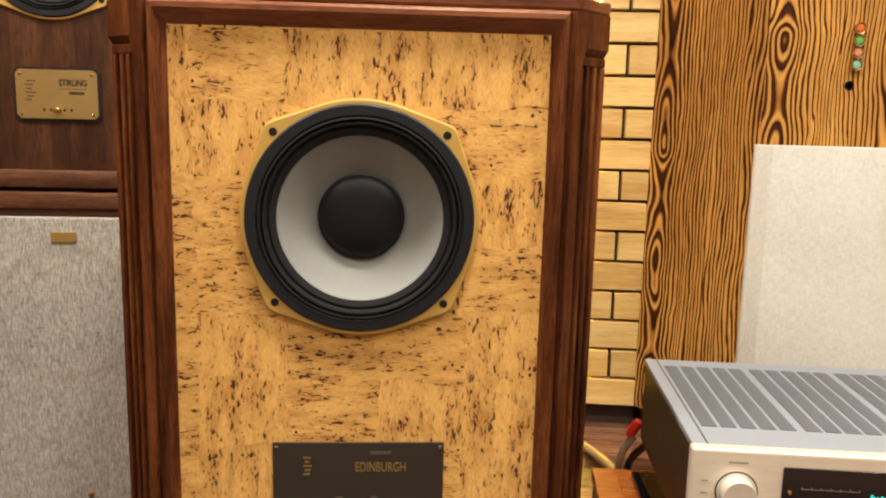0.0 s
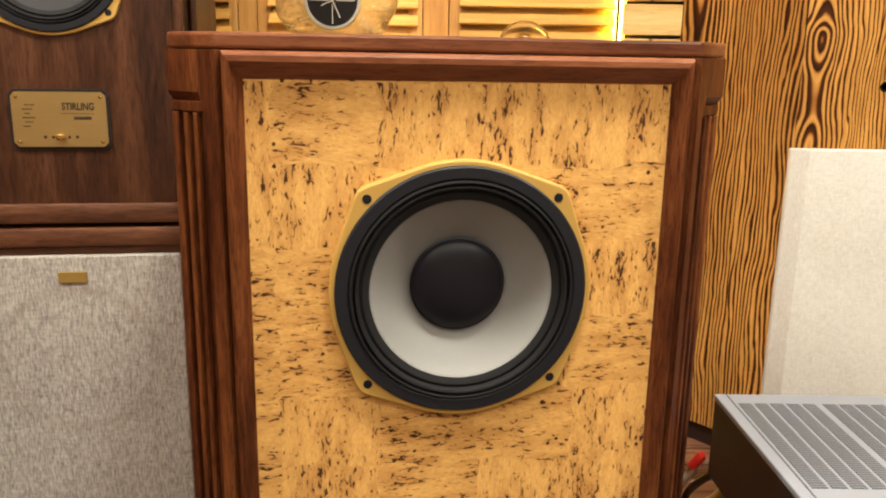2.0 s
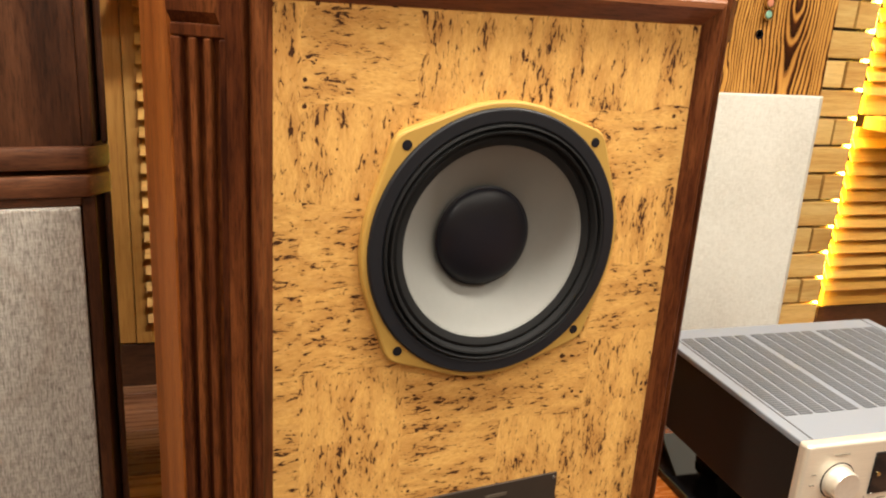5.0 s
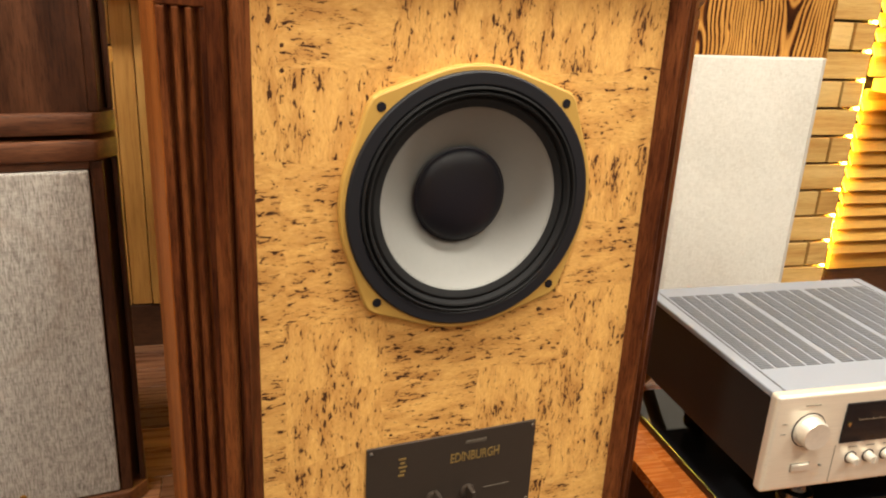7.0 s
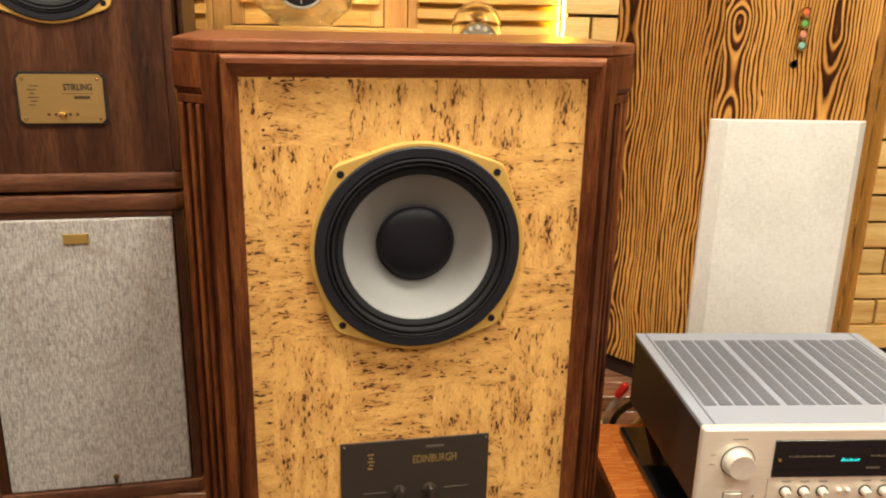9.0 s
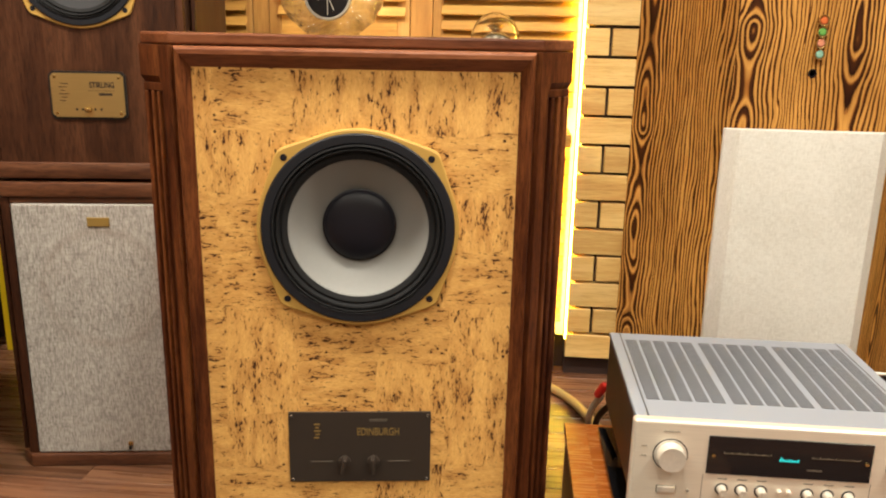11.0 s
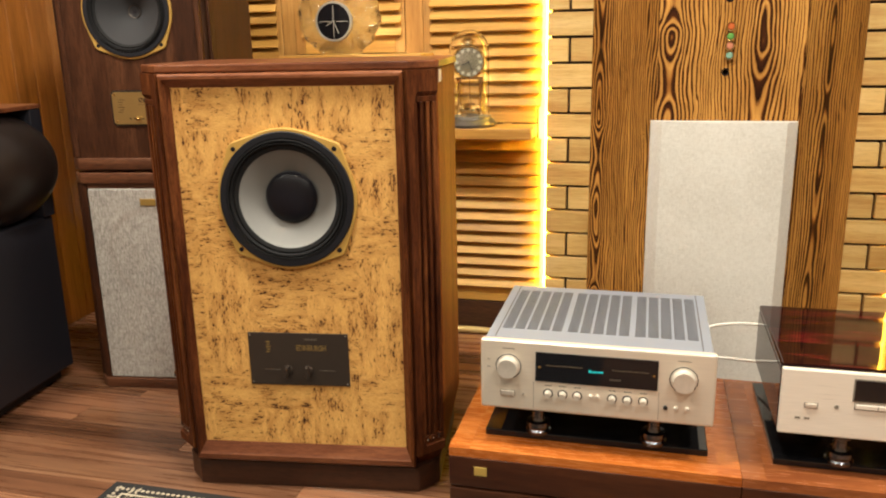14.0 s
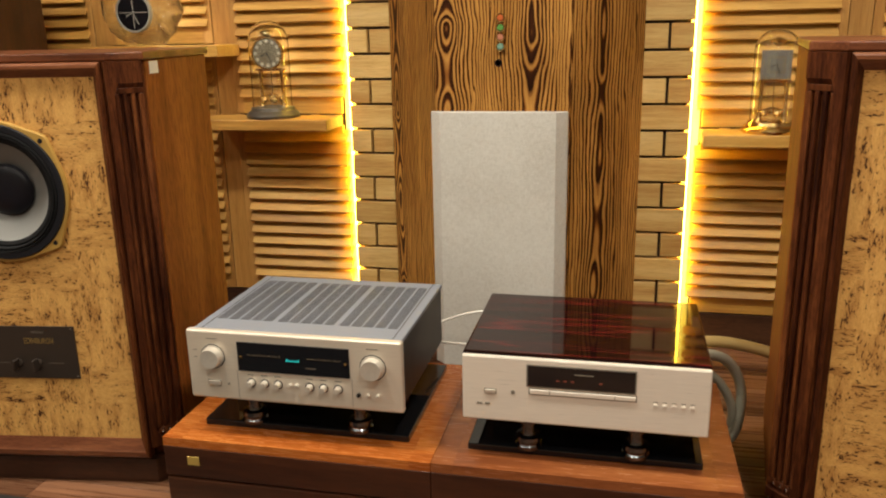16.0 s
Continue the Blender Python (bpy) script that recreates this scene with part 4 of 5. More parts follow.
STIR_AT = (-0.663 - 0.1825 * math.cos(radians(8.5)), 1.5 - 0.1825 * math.sin(radians(8.5)))
lower_stirling(pose(*STIR_AT, 0, 0, 0, 8.5))
upper_stirling(pose(*STIR_AT, 0.682, 0, 0, 8.5))


# ---- low cabinets, electronics ----
CAB_TOP = 0.195


def low_cabinet(x0, x1, label, tone, front_tone, badge):
    c = thing("low_cabinet", label, "cabinet", pose((x0 + x1) / 2, 0.945, 0), "low cabinets under the electronics")
    w = (x1 - x0) / 2
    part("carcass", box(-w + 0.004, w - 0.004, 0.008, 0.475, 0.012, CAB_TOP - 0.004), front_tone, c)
    part("top_panel", box(-w + 0.0442, w - 0.0442, 0.0449, 0.4301, CAB_TOP - 0.012, CAB_TOP - 0.0002), tone, c)
    for sg in (-1, 1):
        a, b = sorted((sg * w, sg * (w - 0.044)))
        part("top_border", box(a, b, 0.0, 0.478, CAB_TOP - 0.02, CAB_TOP - 0.0004), tone, c)
    part("top_border", box(-w + 0.0441, w - 0.0441, 0.0, 0.0448, CAB_TOP - 0.02, CAB_TOP - 0.0004), tone, c)
    part("top_border", box(-w + 0.0441, w - 0.0441, 0.4302, 0.478, CAB_TOP - 0.02, CAB_TOP - 0.0004), tone, c)
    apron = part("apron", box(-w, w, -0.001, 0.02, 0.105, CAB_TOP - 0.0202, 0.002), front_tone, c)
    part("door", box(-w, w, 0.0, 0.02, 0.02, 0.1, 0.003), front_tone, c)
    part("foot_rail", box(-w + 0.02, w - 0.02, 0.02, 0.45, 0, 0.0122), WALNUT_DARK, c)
    if badge:
        part("badge", box(-w + 0.055, -w + 0.082, -0.0035, -0.0012, 0.135, 0.155, 0.0008), BADGE_GOLD, apron, "small brass badge")
    return c


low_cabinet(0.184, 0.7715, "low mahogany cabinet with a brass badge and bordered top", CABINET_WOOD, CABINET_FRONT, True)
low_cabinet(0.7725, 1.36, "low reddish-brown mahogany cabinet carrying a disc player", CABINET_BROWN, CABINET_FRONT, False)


def base_board(x0, x1, y0, thick, label):
    b = thing("isolation_board", label, "board", pose((x0 + x1) / 2, y0, CAB_TOP), "black boards under the electronics")
    w = (x1 - x0) / 2
    part("slab", box(-w, w, 0, 0.37, 0.0, thick, 0.002), BLACK_GLOSS, b)
    return b


base_board(0.25, 0.711, 1.014, 0.015, "glossy black isolation board under the amplifier")
base_board(0.835, 1.294, 1.012, 0.014, "glossy black isolation board under the disc player")


def foot(parent, x, y, z0, z1):
    part("foot", lathe([(0.0255, z0), (0.0265, z0 + 0.007), (0.0235, z0 + 0.0105), (0.0235, z0 + 0.0135), (0.0262, z0 + 0.0165), (0.025, z0 + 0.0255), (0.0145, z0 + 0.0275), (0.013, z0 + 0.031), (0.0135, z1 - 0.02), (0.021, z1 - 0.0195), (0.022, z1)], 28, None, "Z", (x, y, 0)), FOOT_STEEL, parent, "polished steel foot", True)


def round_knob(parent, x, z, r, length, y0, name="knob", label=""):
    wide = 1.24 if r > 0.02 else 1.5
    part("knob_gap", lathe([(r * wide, y0 + 0.001), (r * wide, y0 - 0.0006), (r * 1.1, y0 - 0.0006)], 40, None, "Y", (x, 0, z), True), BLACK_SIDE, parent)
    return part(name, lathe([(r * 1.16, y0 + 0.001), (r * 1.16, y0 - 0.002), (r, y0 - 0.0025), (r * 0.985, y0 - length + 0.003), (r * 0.93, y0 - length), (r * 0.4, y0 - length + 0.0005)], 40, None, "Y", (x, 0, z)), KNOB_METAL, parent, label, True)


def amplifier():
    a = thing("amplifier", "champagne aluminium stereo amplifier with a grey ventilated lid", "amplifier", pose(0.4815, 0.972, CAB_TOP + 0.021))
    w, h0, h1 = 0.2325, 0.068, 0.216
    for fx in (-0.1185, 0.1205):
        for fy in (0.056, 0.32):
            foot(a, fx, fy, -0.006, h0)
    part("chassis", box(-w + 0.008, w - 0.008, 0.018, 0.385, h0 + 0.0005, h1 - 0.012, 0.002), BLACK_SIDE, a, "dark steel chassis sides")
    face = part("front_panel", box(-w, w, 0.0, 0.018, h0 - 0.002, h1 + 0.002, 0.005, None, 3), CHAMPAGNE, a, "brushed champagne front panel")
    # lid with slotted vents
    lid = part("lid", box(-w + 0.006, w - 0.006, 0.0185, 0.386, h1 - 0.0118, h1 - 0.002, 0.002), GREY_LID, a, "grey painted lid")
    for gx in (-0.207, 0.207):
        part("lid_groove", box(gx - 0.0012, gx + 0.0012, 0.019, 0.385, h1 - 0.003, h1 - 0.0016), MESH_DARK, lid)
    slot = finish("vent", box(-0.0105, 0.0105, -0.132, 0.132, 0, 0.0006), MESH_DARK)
    bar = bmesh.new()
    for k in range(44):
        y = -0.13 + k * 0.00605
        box(-0.0103, 0.0103, y, y + 0.0024, 0.0006, 0.0012, 0, bar)
    bars = finish("vent_bars", bar, VENT_BAR)
    for g in (-0.138, 0.0, 0.138):
        for k in range(5):
            v = new("vent", slot)
            v.parent = lid
            v.matrix_basis = pose(g + (k - 2) * 0.0262, 0.215, h1 - 0.0022)
            q = new("vent_grid", bars)
            q.parent = lid
            q.matrix_basis = pose(g + (k - 2) * 0.0262, 0.215, h1 - 0.0022)
    # controls
    dz0, dz1 = 0.135, 0.197
    disp = part("display_window", box(-0.1185, 0.1235, -0.002, 0.004, dz0 - 0.0005, dz1 + 0.001, 0.001), DISPLAY, a, "black display window with meters")
    for i, (bx, bw) in enumerate(((-0.06, 0.05), (0.07, 0.05))):
        part("meter_scale", box(bx - bw * 0.7, bx + bw * 0.7, -0.0026, -0.0021, 0.1705, 0.1712), DIM_INK, disp)
        for k in range(7):
            part("meter_tick", box(bx - bw * 0.7 + k * bw * 0.233, bx - bw * 0.7 + k * bw * 0.233 + 0.001, -0.0026, -0.0021, 0.1715, 0.1735), DIM_INK, disp)
    for k in range(7):
        part("lit_mark", box(-0.0011, 0.0011, -0.0028, -0.0021, 0.0, 0.0062 if k == 0 else (0.0032 if k % 3 else 0.0045)), TEAL, disp, "teal glowing stroke", False, pose(-0.011 + k * 0.0042, 0, 0.163, 0, 28, 0))
    part("lit_mark", box(-0.012, 0.017, -0.0028, -0.0021, 0.1628, 0.1636), TEAL, disp)
    part("level_bar", box(0.03, 0.052, -0.0026, -0.0021, 0.149, 0.152), FAINT, disp)
    for sx in (-0.11, 0.1155):
        part("brass_stud", lathe([(0.003, -0.0018), (0.003, -0.004), (0.0012, -0.005)], 12, None, "Y", (sx, 0, 0.166)), BRASS, disp, "", True)
    round_knob(a, -0.174, 0.162, 0.0215, 0.019, 0.0, "selector_knob", "large silver knob")
    round_knob(a, 0.172, 0.162, 0.022, 0.019, 0.0, "volume_knob", "large silver knob")
    for i, kx in enumerate((-0.092, -0.0625, -0.033, 0.036, 0.066, 0.097)):
        k = round_knob(a, kx, 0.109, 0.0066, 0.014, 0.0, "tone_knob", "small silver knob")
        part("pointer", box(kx - 0.0011, kx + 0.0011, -0.0162, -0.0135, 0.105, 0.1155, 0.0005), KNOB_METAL, k)
    for kx in (-0.006, 0.008):
        part("push_button", lathe([(0.0036, 0.001), (0.0036, -0.006), (0.0028, -0.007)], 16, None, "Y", (kx, 0, 0.111)), KNOB_METAL, a, "", True)
    for kx in (0.14, 0.16, 0.181):
        part("push_button", lathe([(0.0042, 0.001), (0.0042, -0.005), (0.003, -0.006)], 16, None, "Y", (kx, 0, 0.101)), BLACK_SIDE if kx < 0.15 else KNOB_METAL, a, "", True)
    part("power_switch", box(-0.189, -0.162, -0.004, 0.003, 0.098, 0.108, 0.001), KNOB_METAL, a, "silver power switch")
    part("switch_gap", box(-0.191, -0.16, -0.0006, 0.002, 0.0965, 0.1095), PRINT, a)
    part("pilot", lathe([(0.002, 0.001), (0.002, -0.003)], 10, None, "Y", (-0.143, 0, 0.103)), PRINT, a)
    for kx in (-0.174, -0.092, -0.0625, -0.033, 0.036, 0.066, 0.097, 0.172):
        big = abs(kx) > 0.15
        zz = 0.2 if big else 0.1255
        part("legend_bar", box(kx - (0.012 if big else 0.007), kx + (0.012 if big else 0.007), -0.0006, 0.001, zz, zz + 0.0016), PRINT, face)
    for k in range(5):
        part("legend_bar", box(-0.218, -0.21, -0.0006, 0.001, 0.15 + k * 0.008, 0.1512 + k * 0.008), PRINT, face) if k % 2 else None
    part("panel_joint", box(-0.1225, -0.1217, -0.0005, 0.001, h0 + 0.004, 0.132), PRINT, face)
    part("panel_joint", box(0.1262, 0.127, -0.0005, 0.001, h0 + 0.004, 0.132), PRINT, face)
    return a


amplifier()


def disc_player():
    d = thing("disc_player", "champagne disc player with a glossy dark rosewood lid", "disc player", pose(1.0635, 0.98, CAB_TOP + 0.021))
    w, h0, h1 = 0.2325, 0.068, 0.204
    for fx in (-0.1065, 0.1035):
        for fy in (0.046, 0.31):
            foot(d, fx, fy, -0.007, h0)
    part("chassis", box(-w + 0.006, w - 0.006, 0.018, 0.36, h0, h1 - 0.014, 0.002), BLACK_GLOSS, d, "glossy dark sides")
    part("lid", box(-w, w, 0.012, 0.365, h1 - 0.0138, h1, 0.005, None, 3), ROSEWOOD, d, "mirror-polished rosewood lid with red stripes")
    part("front_panel", box(-w + 0.001, w - 0.001, 0.0, 0.0118, h0 - 0.002, h1 - 0.004, 0.003), PLAYER_FACE, d, "brushed champagne front panel")
    for sg in (-1, 1):
        a, b = sorted((sg * (w - 0.006), sg * w))
        part("side_panel", box(a, b, 0.0125, 0.362, h0, h1 - 0.0142, 0.002), ROSEWOOD, d, "glossy rosewood side")
    part("display_window", box(-0.104, 0.096, -0.002, 0.004, 0.145, 0.187, 0.001), DISPLAY, d, "black display window")
    part("lit_logo", box(-0.016, 0.02, -0.0027, -0.0021, 0.1735, 0.1755), PRINT, d)
    part("disc_tray", box(-0.1, 0.098, -0.003, 0.004, 0.129, 0.1385, 0.0015), PLAYER_FACE, d, "champagne disc tray")
    for kx in (-0.062, 0.06):
        part("tray_joint", box(kx - 0.0006, kx + 0.0006, -0.0034, -0.002, 0.1295, 0.138), PRINT, d)
    for kx in (-0.05, -0.036, -0.022, 0.03):
        part("dim_readout", box(kx, kx + 0.006, -0.0027, -0.0021, 0.1585, 0.1615), READOUT, d)
    part("window_rim", box(-0.1065, 0.0985, -0.0012, 0.003, 0.1425, 0.1895, 0.001), PRINT, d)
    part("tray_gap", box(-0.102, 0.1, -0.0006, 0.003, 0.127, 0.1405), PRINT, d)
    part("power_switch", box(-0.187, -0.166, -0.003, 0.003, 0.124, 0.132, 0.001), KNOB_METAL, d)
    part("switch_gap", box(-0.1885, -0.1645, -0.0006, 0.002, 0.1225, 0.1335), PRINT, d)
    part("remote_eye", lathe([(0.004, 0.001), (0.004, -0.001)], 14, None, "Y", (-0.132, 0, 0.129)), PRINT, d)
    for k in range(5):
        kx = 0.13 + k * 0.0165
        part("button", box(kx, kx + 0.008, -0.002, 0.003, 0.121, 0.1265, 0.0008), PLAYER_FACE, d)
        part("legend_bar", box(kx, kx + 0.008, -0.0006, 0.001, 0.13, 0.1312), PRINT, d)
    for kx in (-0.198, -0.182):
        part("format_mark", box(kx - 0.005, kx + 0.005, -0.0006, 0.001, 0.099, 0.103), PRINT, d)
    return d


disc_player()


# ---- clocks ----
def dial_parts(parent, m, r, face_mat, mark_mat, hand_mat, rim_mat, square=False, marks=12):
    """A round or square dial in the XY plane of m, facing +z of m."""
    if square:
        rim = part("dial_rim", box(-r, r, -r, r, -0.006, 0.0, 0.001), rim_mat, parent, "", False, m)
        part("dial", box(-r * 0.82, r * 0.82, -r * 0.82, r * 0.82, 0.0002, 0.001), face_mat, rim)
        part("inner_frame", box(-r * 0.58, r * 0.58, -r * 0.58, r * 0.58, 0.0009, 0.0014), mark_mat, rim)
        part("inner_dial", box(-r * 0.42, r * 0.42, -r * 0.42, r * 0.42, 0.0013, 0.0018), face_mat, rim)
    else:
        rim = part("dial_rim", lathe([(r, -0.006), (r * 1.02, -0.002), (r * 0.98, 0.003), (r * 0.9, 0.003), (r * 0.88, 0.0)], 40, None, "Z", ring=True), rim_mat, parent, "", True, m)
        part("dial", lathe([(r * 0.9, 0.0), (r * 0.9, 0.0012)], 40, None, "Z"), face_mat, rim)
    thin = 0.03 if marks == 12 else 0.012
    for k in range(marks):
        a = k * 2 * math.pi / marks
        if marks == 12 and not square:
            part("numeral_disc", lathe([(r * 0.105, 0.0012), (r * 0.1, 0.002)], 14, None, "Z", (0, r * 0.73, 0)), mark_mat, rim, "", False, pose(0, 0, 0, 0, 0, math.degrees(a)))
            continue
        part("hour_mark", box(-r * thin, r * thin, r * (0.58 if marks == 12 else 0.14), r * 0.8, 0.0013, 0.002), mark_mat, rim, "", False, pose(0, 0, 0, 0, 0, math.degrees(a)))
    for ang, ln in ((115, 0.45), (-155, 0.65)):
        part("clock_hand", box(-r * thin * 1.2, r * thin * 1.2, -r * 0.1, r * ln, 0.0022, 0.003), hand_mat, rim, "", False, pose(0, 0, 0, 0, 0, ang))
    return rim


def crystal_clock(m):
    c = thing("crystal_clock", "thick rippled crystal glass table clock with a small black dial", "clock", m)
    pts = [(-0.035, 0.0), (0.04, 0.0), (0.052, 0.012), (0.075, 0.032), (0.084, 0.058), (0.086, 0.09), (0.07, 0.118), (0.04, 0.134), (0.0, 0.14), (-0.044, 0.135), (-0.073, 0.115), (-0.088, 0.088), (-0.084, 0.05), (-0.072, 0.028), (-0.05, 0.01)]
    rim = []
    for k in range(len(pts)):
        (ax, az), (bx, bz) = pts[k], pts[(k + 1) % len(pts)]
        for q in range(6):
            rim.append((ax + (bx - ax) * q / 6, az + (bz - az) * q / 6))
    n = len(rim)
    bm = bmesh.new()
    loops = []
    shape = [(-0.018, 0.12), (-0.02, 0.3), (-0.021, 0.45), (-0.021, 0.58), (-0.02, 0.7), (-0.0185, 0.81), (-0.0155, 0.91), (-0.008, 0.985), (0.0, 1.0), (0.008, 0.985), (0.0155, 0.91), (0.019, 0.75), (0.02, 0.5), (0.018, 0.12)]
    for li, (y, k) in enumerate(shape):
        ring = []
        for i, (x, z) in enumerate(rim):
            a = 2 * math.pi * i / n
            wave = math.sin(9 * a + 5 * k) + 0.6 * math.sin(17 * a - 11 * k) + 0.5 * math.sin(4 * a + 19 * k)
            g = k * (1 + 0.014 * wave * (k > 0.4) * (z > 0.005))
            ring.append(bm.verts.new((x * g, y + 0.0032 * wave * k, 0.07 + (z - 0.07) * g)))
        loops.append(ring)
    for a, b in zip(loops, loops[1:]):
        for i in range(n):
            bm.faces.new((a[i], a[(i + 1) % n], b[(i + 1) % n], b[i]))
    bm.faces.new(loops[0])
    bm.faces.new(loops[-1])
    low = min(v.co.z for v in bm.verts)
    for v in bm.verts:
        v.co.z -= low
    ob = part("crystal_block", bm, CRYSTAL, c, "rippled clear crystal", True)
    ob.visible_shadow = False
    dial_parts(c, pose(-0.002, -0.0265, 0.064) @ UP, 0.0385, DISPLAY, KNOB_METAL, KNOB_METAL, plain("bright_bezel", (0.5, 0.48, 0.44), 0.15, 0.4, 0.05, 60, 0.0), False, 4)
    return c


CLOCK_Z = 0.9855
crystal_clock(Matrix.Translation((-0.45, 2.055, CLOCK_Z)) @ Matrix.Scale(1.66, 4))


def dome_clock(m, square, label, base_mat):
    c = thing("anniversary_clock", label, "clock", m, "glass-domed clocks on the shelves")
    part("base", lathe([(0.057, 0.0), (0.0585, 0.006), (0.054, 0.012), (0.048, 0.016), (0.046, 0.022), (0.03, 0.024)], 48, None, "Z"), base_mat, c, "round turned base", True)
    prof = []
    for i in range(9):
        a = i / 8 * math.pi / 2
        prof.append((max(0.043 * math.cos(a), 0.001), 0.162 + 0.043 * math.sin(a)))
    inner = [(max(r - 0.002, 0.0005), z - (0.002 if z > 0.162 else 0)) for r, z in prof]
    dome = part("glass_dome", lathe([(0.043, 0.0225)] + prof + inner[::-1] + [(0.041, 0.0225)], 40, None, "Z", ring=True), GLASS, c, "clear glass dome", True)
    dome.visible_shadow = False
    for px in (-0.024, 0.024):
        part("pillar", lathe([(0.007, 0.0235), (0.0045, 0.03), (0.0035, 0.06), (0.0045, 0.085), (0.006, 0.1)], 16, None, "Z", (px, 0.006, 0)), BRASS, c, "brass pillar", True)
    part("platform", box(-0.031, 0.031, -0.006, 0.016, 0.1, 0.105, 0.001), BRASS, c)
    part("suspension", lathe([(0.0012, 0.05), (0.0012, 0.1)], 8, None, "Z", (0, 0.006, 0)), BRASS, c)
    part("pendulum_disc", lathe([(0.006, 0.05), (0.012, 0.048), (0.012, 0.045), (0.004, 0.044), (0.004, 0.036)], 24, None, "Z", (0, 0.006, 0)), BRASS, c, "", True)
    for k in range(4):
        a = k * math.pi / 2 + 0.5
        part("pendulum_ball", lathe([(0.001, -0.0075), (0.0055, -0.005), (0.0075, 0), (0.0055, 0.005), (0.001, 0.0075)], 16, None, "Z", (0.019 * math.cos(a), 0.006 + 0.019 * math.sin(a), 0.0385)), BRASS, c, "brass pendulum ball", True)
    if square:
        dial_parts(c, pose(0, -0.012, 0.135) @ UP, 0.0285, PEWTER_DIAL, BRONZE_DIAL, BLACK_SIDE, FAINT, True)
    else:
        dial_parts(c, pose(0, -0.012, 0.137) @ UP, 0.035, BRONZE_DIAL, CREAM_MARK, BLACK_SIDE, BRASS)
    part("crown", lathe([(0.004, 0.172), (0.012, 0.176), (0.016, 0.182), (0.003, 0.188)], 20, None, "Z", (0, -0.008, 0)), BRASS, c, "", True)
    return c


dome_clock(pose(-0.01, 2.056, 0.7505, 0, 0, 6) @ Matrix.Scale(1.5, 4), False, "glass-domed anniversary clock with a round dark dial on grey base", plain("pewter_base", (0.1, 0.085, 0.068), 0.35, 0.4))
dome_clock(pose(1.537, 2.056, 0.7125, 0, 0, -6) @ Matrix.Scale(1.42, 4), True, "glass-domed anniversary clock with a square silver dial on brass base", BRASS)


# ---- beads on the column ----
def beads():
    for i in range(4):
        z = 1.047 - i * 0.026
        b = thing("glass_bead", "coloured glass bead hanging on the column", "bead", pose(COL_X - 0.003, 1.884, z), "string of glass beads")
        part("bead_body", lathe([(0.003, -0.0055), (0.0075, -0.005), (0.0105, 0), (0.0085, 0.006), (0.003, 0.008)], 20, None, "Y"), BEADS[i], b, "", True)
        part("bead_ring", lathe([(0.0098, -0.004), (0.0128, -0.0045), (0.0132, 0.0), (0.011, 0.003)], 20, None, "Y", ring=True), BRASS, b, "", True)
    for z in (0.924, 1.123):
        h = thing("wooden_peg_hole", "dark drilled hole in the column board", "hole", pose(COL_X - 0.01, 1.8925, z))
        part("hole_rim", lathe([(0.0105, 0.001), (0.0105, -0.0012), (0.008, -0.0012), (0.007, 0.0005)], 20, None, "Y", ring=False), DISPLAY, h, "", True)


beads()


# ---- things at the western end ----
def black_speaker():
    s = thing("horn_loudspeaker", "black floor loudspeaker with a rounded dark brown horn body", "loudspeaker", pose(-1.21, 1.5, 0, 0, 0, 5))
    part("bass_cabinet", box(-0.29, 0.0, -0.8, 0.0, 0.035, 0.53, 0.008), BLACK_BOX, s, "black bass cabinet")
    part("plinth", box(-0.27, -0.03, -0.78, -0.03, 0.0, 0.0345, 0.004), BLACK_SIDE, s)
    part("upper_cabinet", box(-0.29, 0.01, -0.05, 0.0, 0.5305, 0.855, 0.003), BLACK_BOX, s, "black upper back panel")
    part("brown_edge", box(-0.29, 0.012, -0.2, 0.002, 0.8552, 0.868, 0.002), WALNUT_X, s, "thin brown wooden edge")
    bm = bmesh.new()
    bmesh.ops.create_uvsphere(bm, u_segments=48, v_segments=32, radius=1.0)
    for v in bm.verts:
        v.co = (v.co.x * 0.185, v.co.y * 0.24, v.co.z * 0.17)
        v.co.z = max(v.co.z, -0.158)
    part("rounded_horn_body", bm, HEAD_BLACK, s, "rounded dark brown horn body", True, pose(-0.095, -0.16, 0.69))
    return s


black_speaker()

y_panel = thing("yellow_board", "bright yellow board standing on the floor", "board", pose(-1.48, 2.09, 0))
part("sheet", box(-0.045, 0.05, 0, 0.03, 0, 0.35, 0.002), YELLOW, y_panel)
pink = thing("socket_box", "small pale plastic box above the yellow board", "box", pose(-1.52, 2.11, 0.36))
part("case", box(-0.03, 0.03, 0, 0.05, -0.01, 0.12, 0.004), WHITE_PLASTIC, pink)


# ---- cables ----
tube([(-0.3, 2.08, 0.014), (-0.06, 2.11, 0.014), (0.06, 2.125, 0.014), (0.17, 2.03, 0.014), (0.25, 1.92, 0.016), (0.29, 1.78, 0.02), (0.31, 1.6, 0.06), (0.32, 1.46, 0.16), (0.33, 1.4, 0.26), (0.34, 1.36, 0.3)], 0.0125, "speaker_cable", CABLE_GOLD, 10, None, "thick gold speaker cable on the floor", "cable")
tube([(0.66, 1.36, 0.31), (0.72, 1.5, 0.31), (0.8, 1.52, 0.32), (0.88, 1.36, 0.36)], 0.0035, "signal_cable", WHITE_PLASTIC, 10, None, "thin white signal cable", "cable")
tube([(0.66, 1.36, 0.28), (0.71, 1.48, 0.23), (0.8, 1.5, 0.22), (0.88, 1.36, 0.27)], 0.0035, "signal_cable", WHITE_PLASTIC, 10, None, "thin white signal cable", "cable")
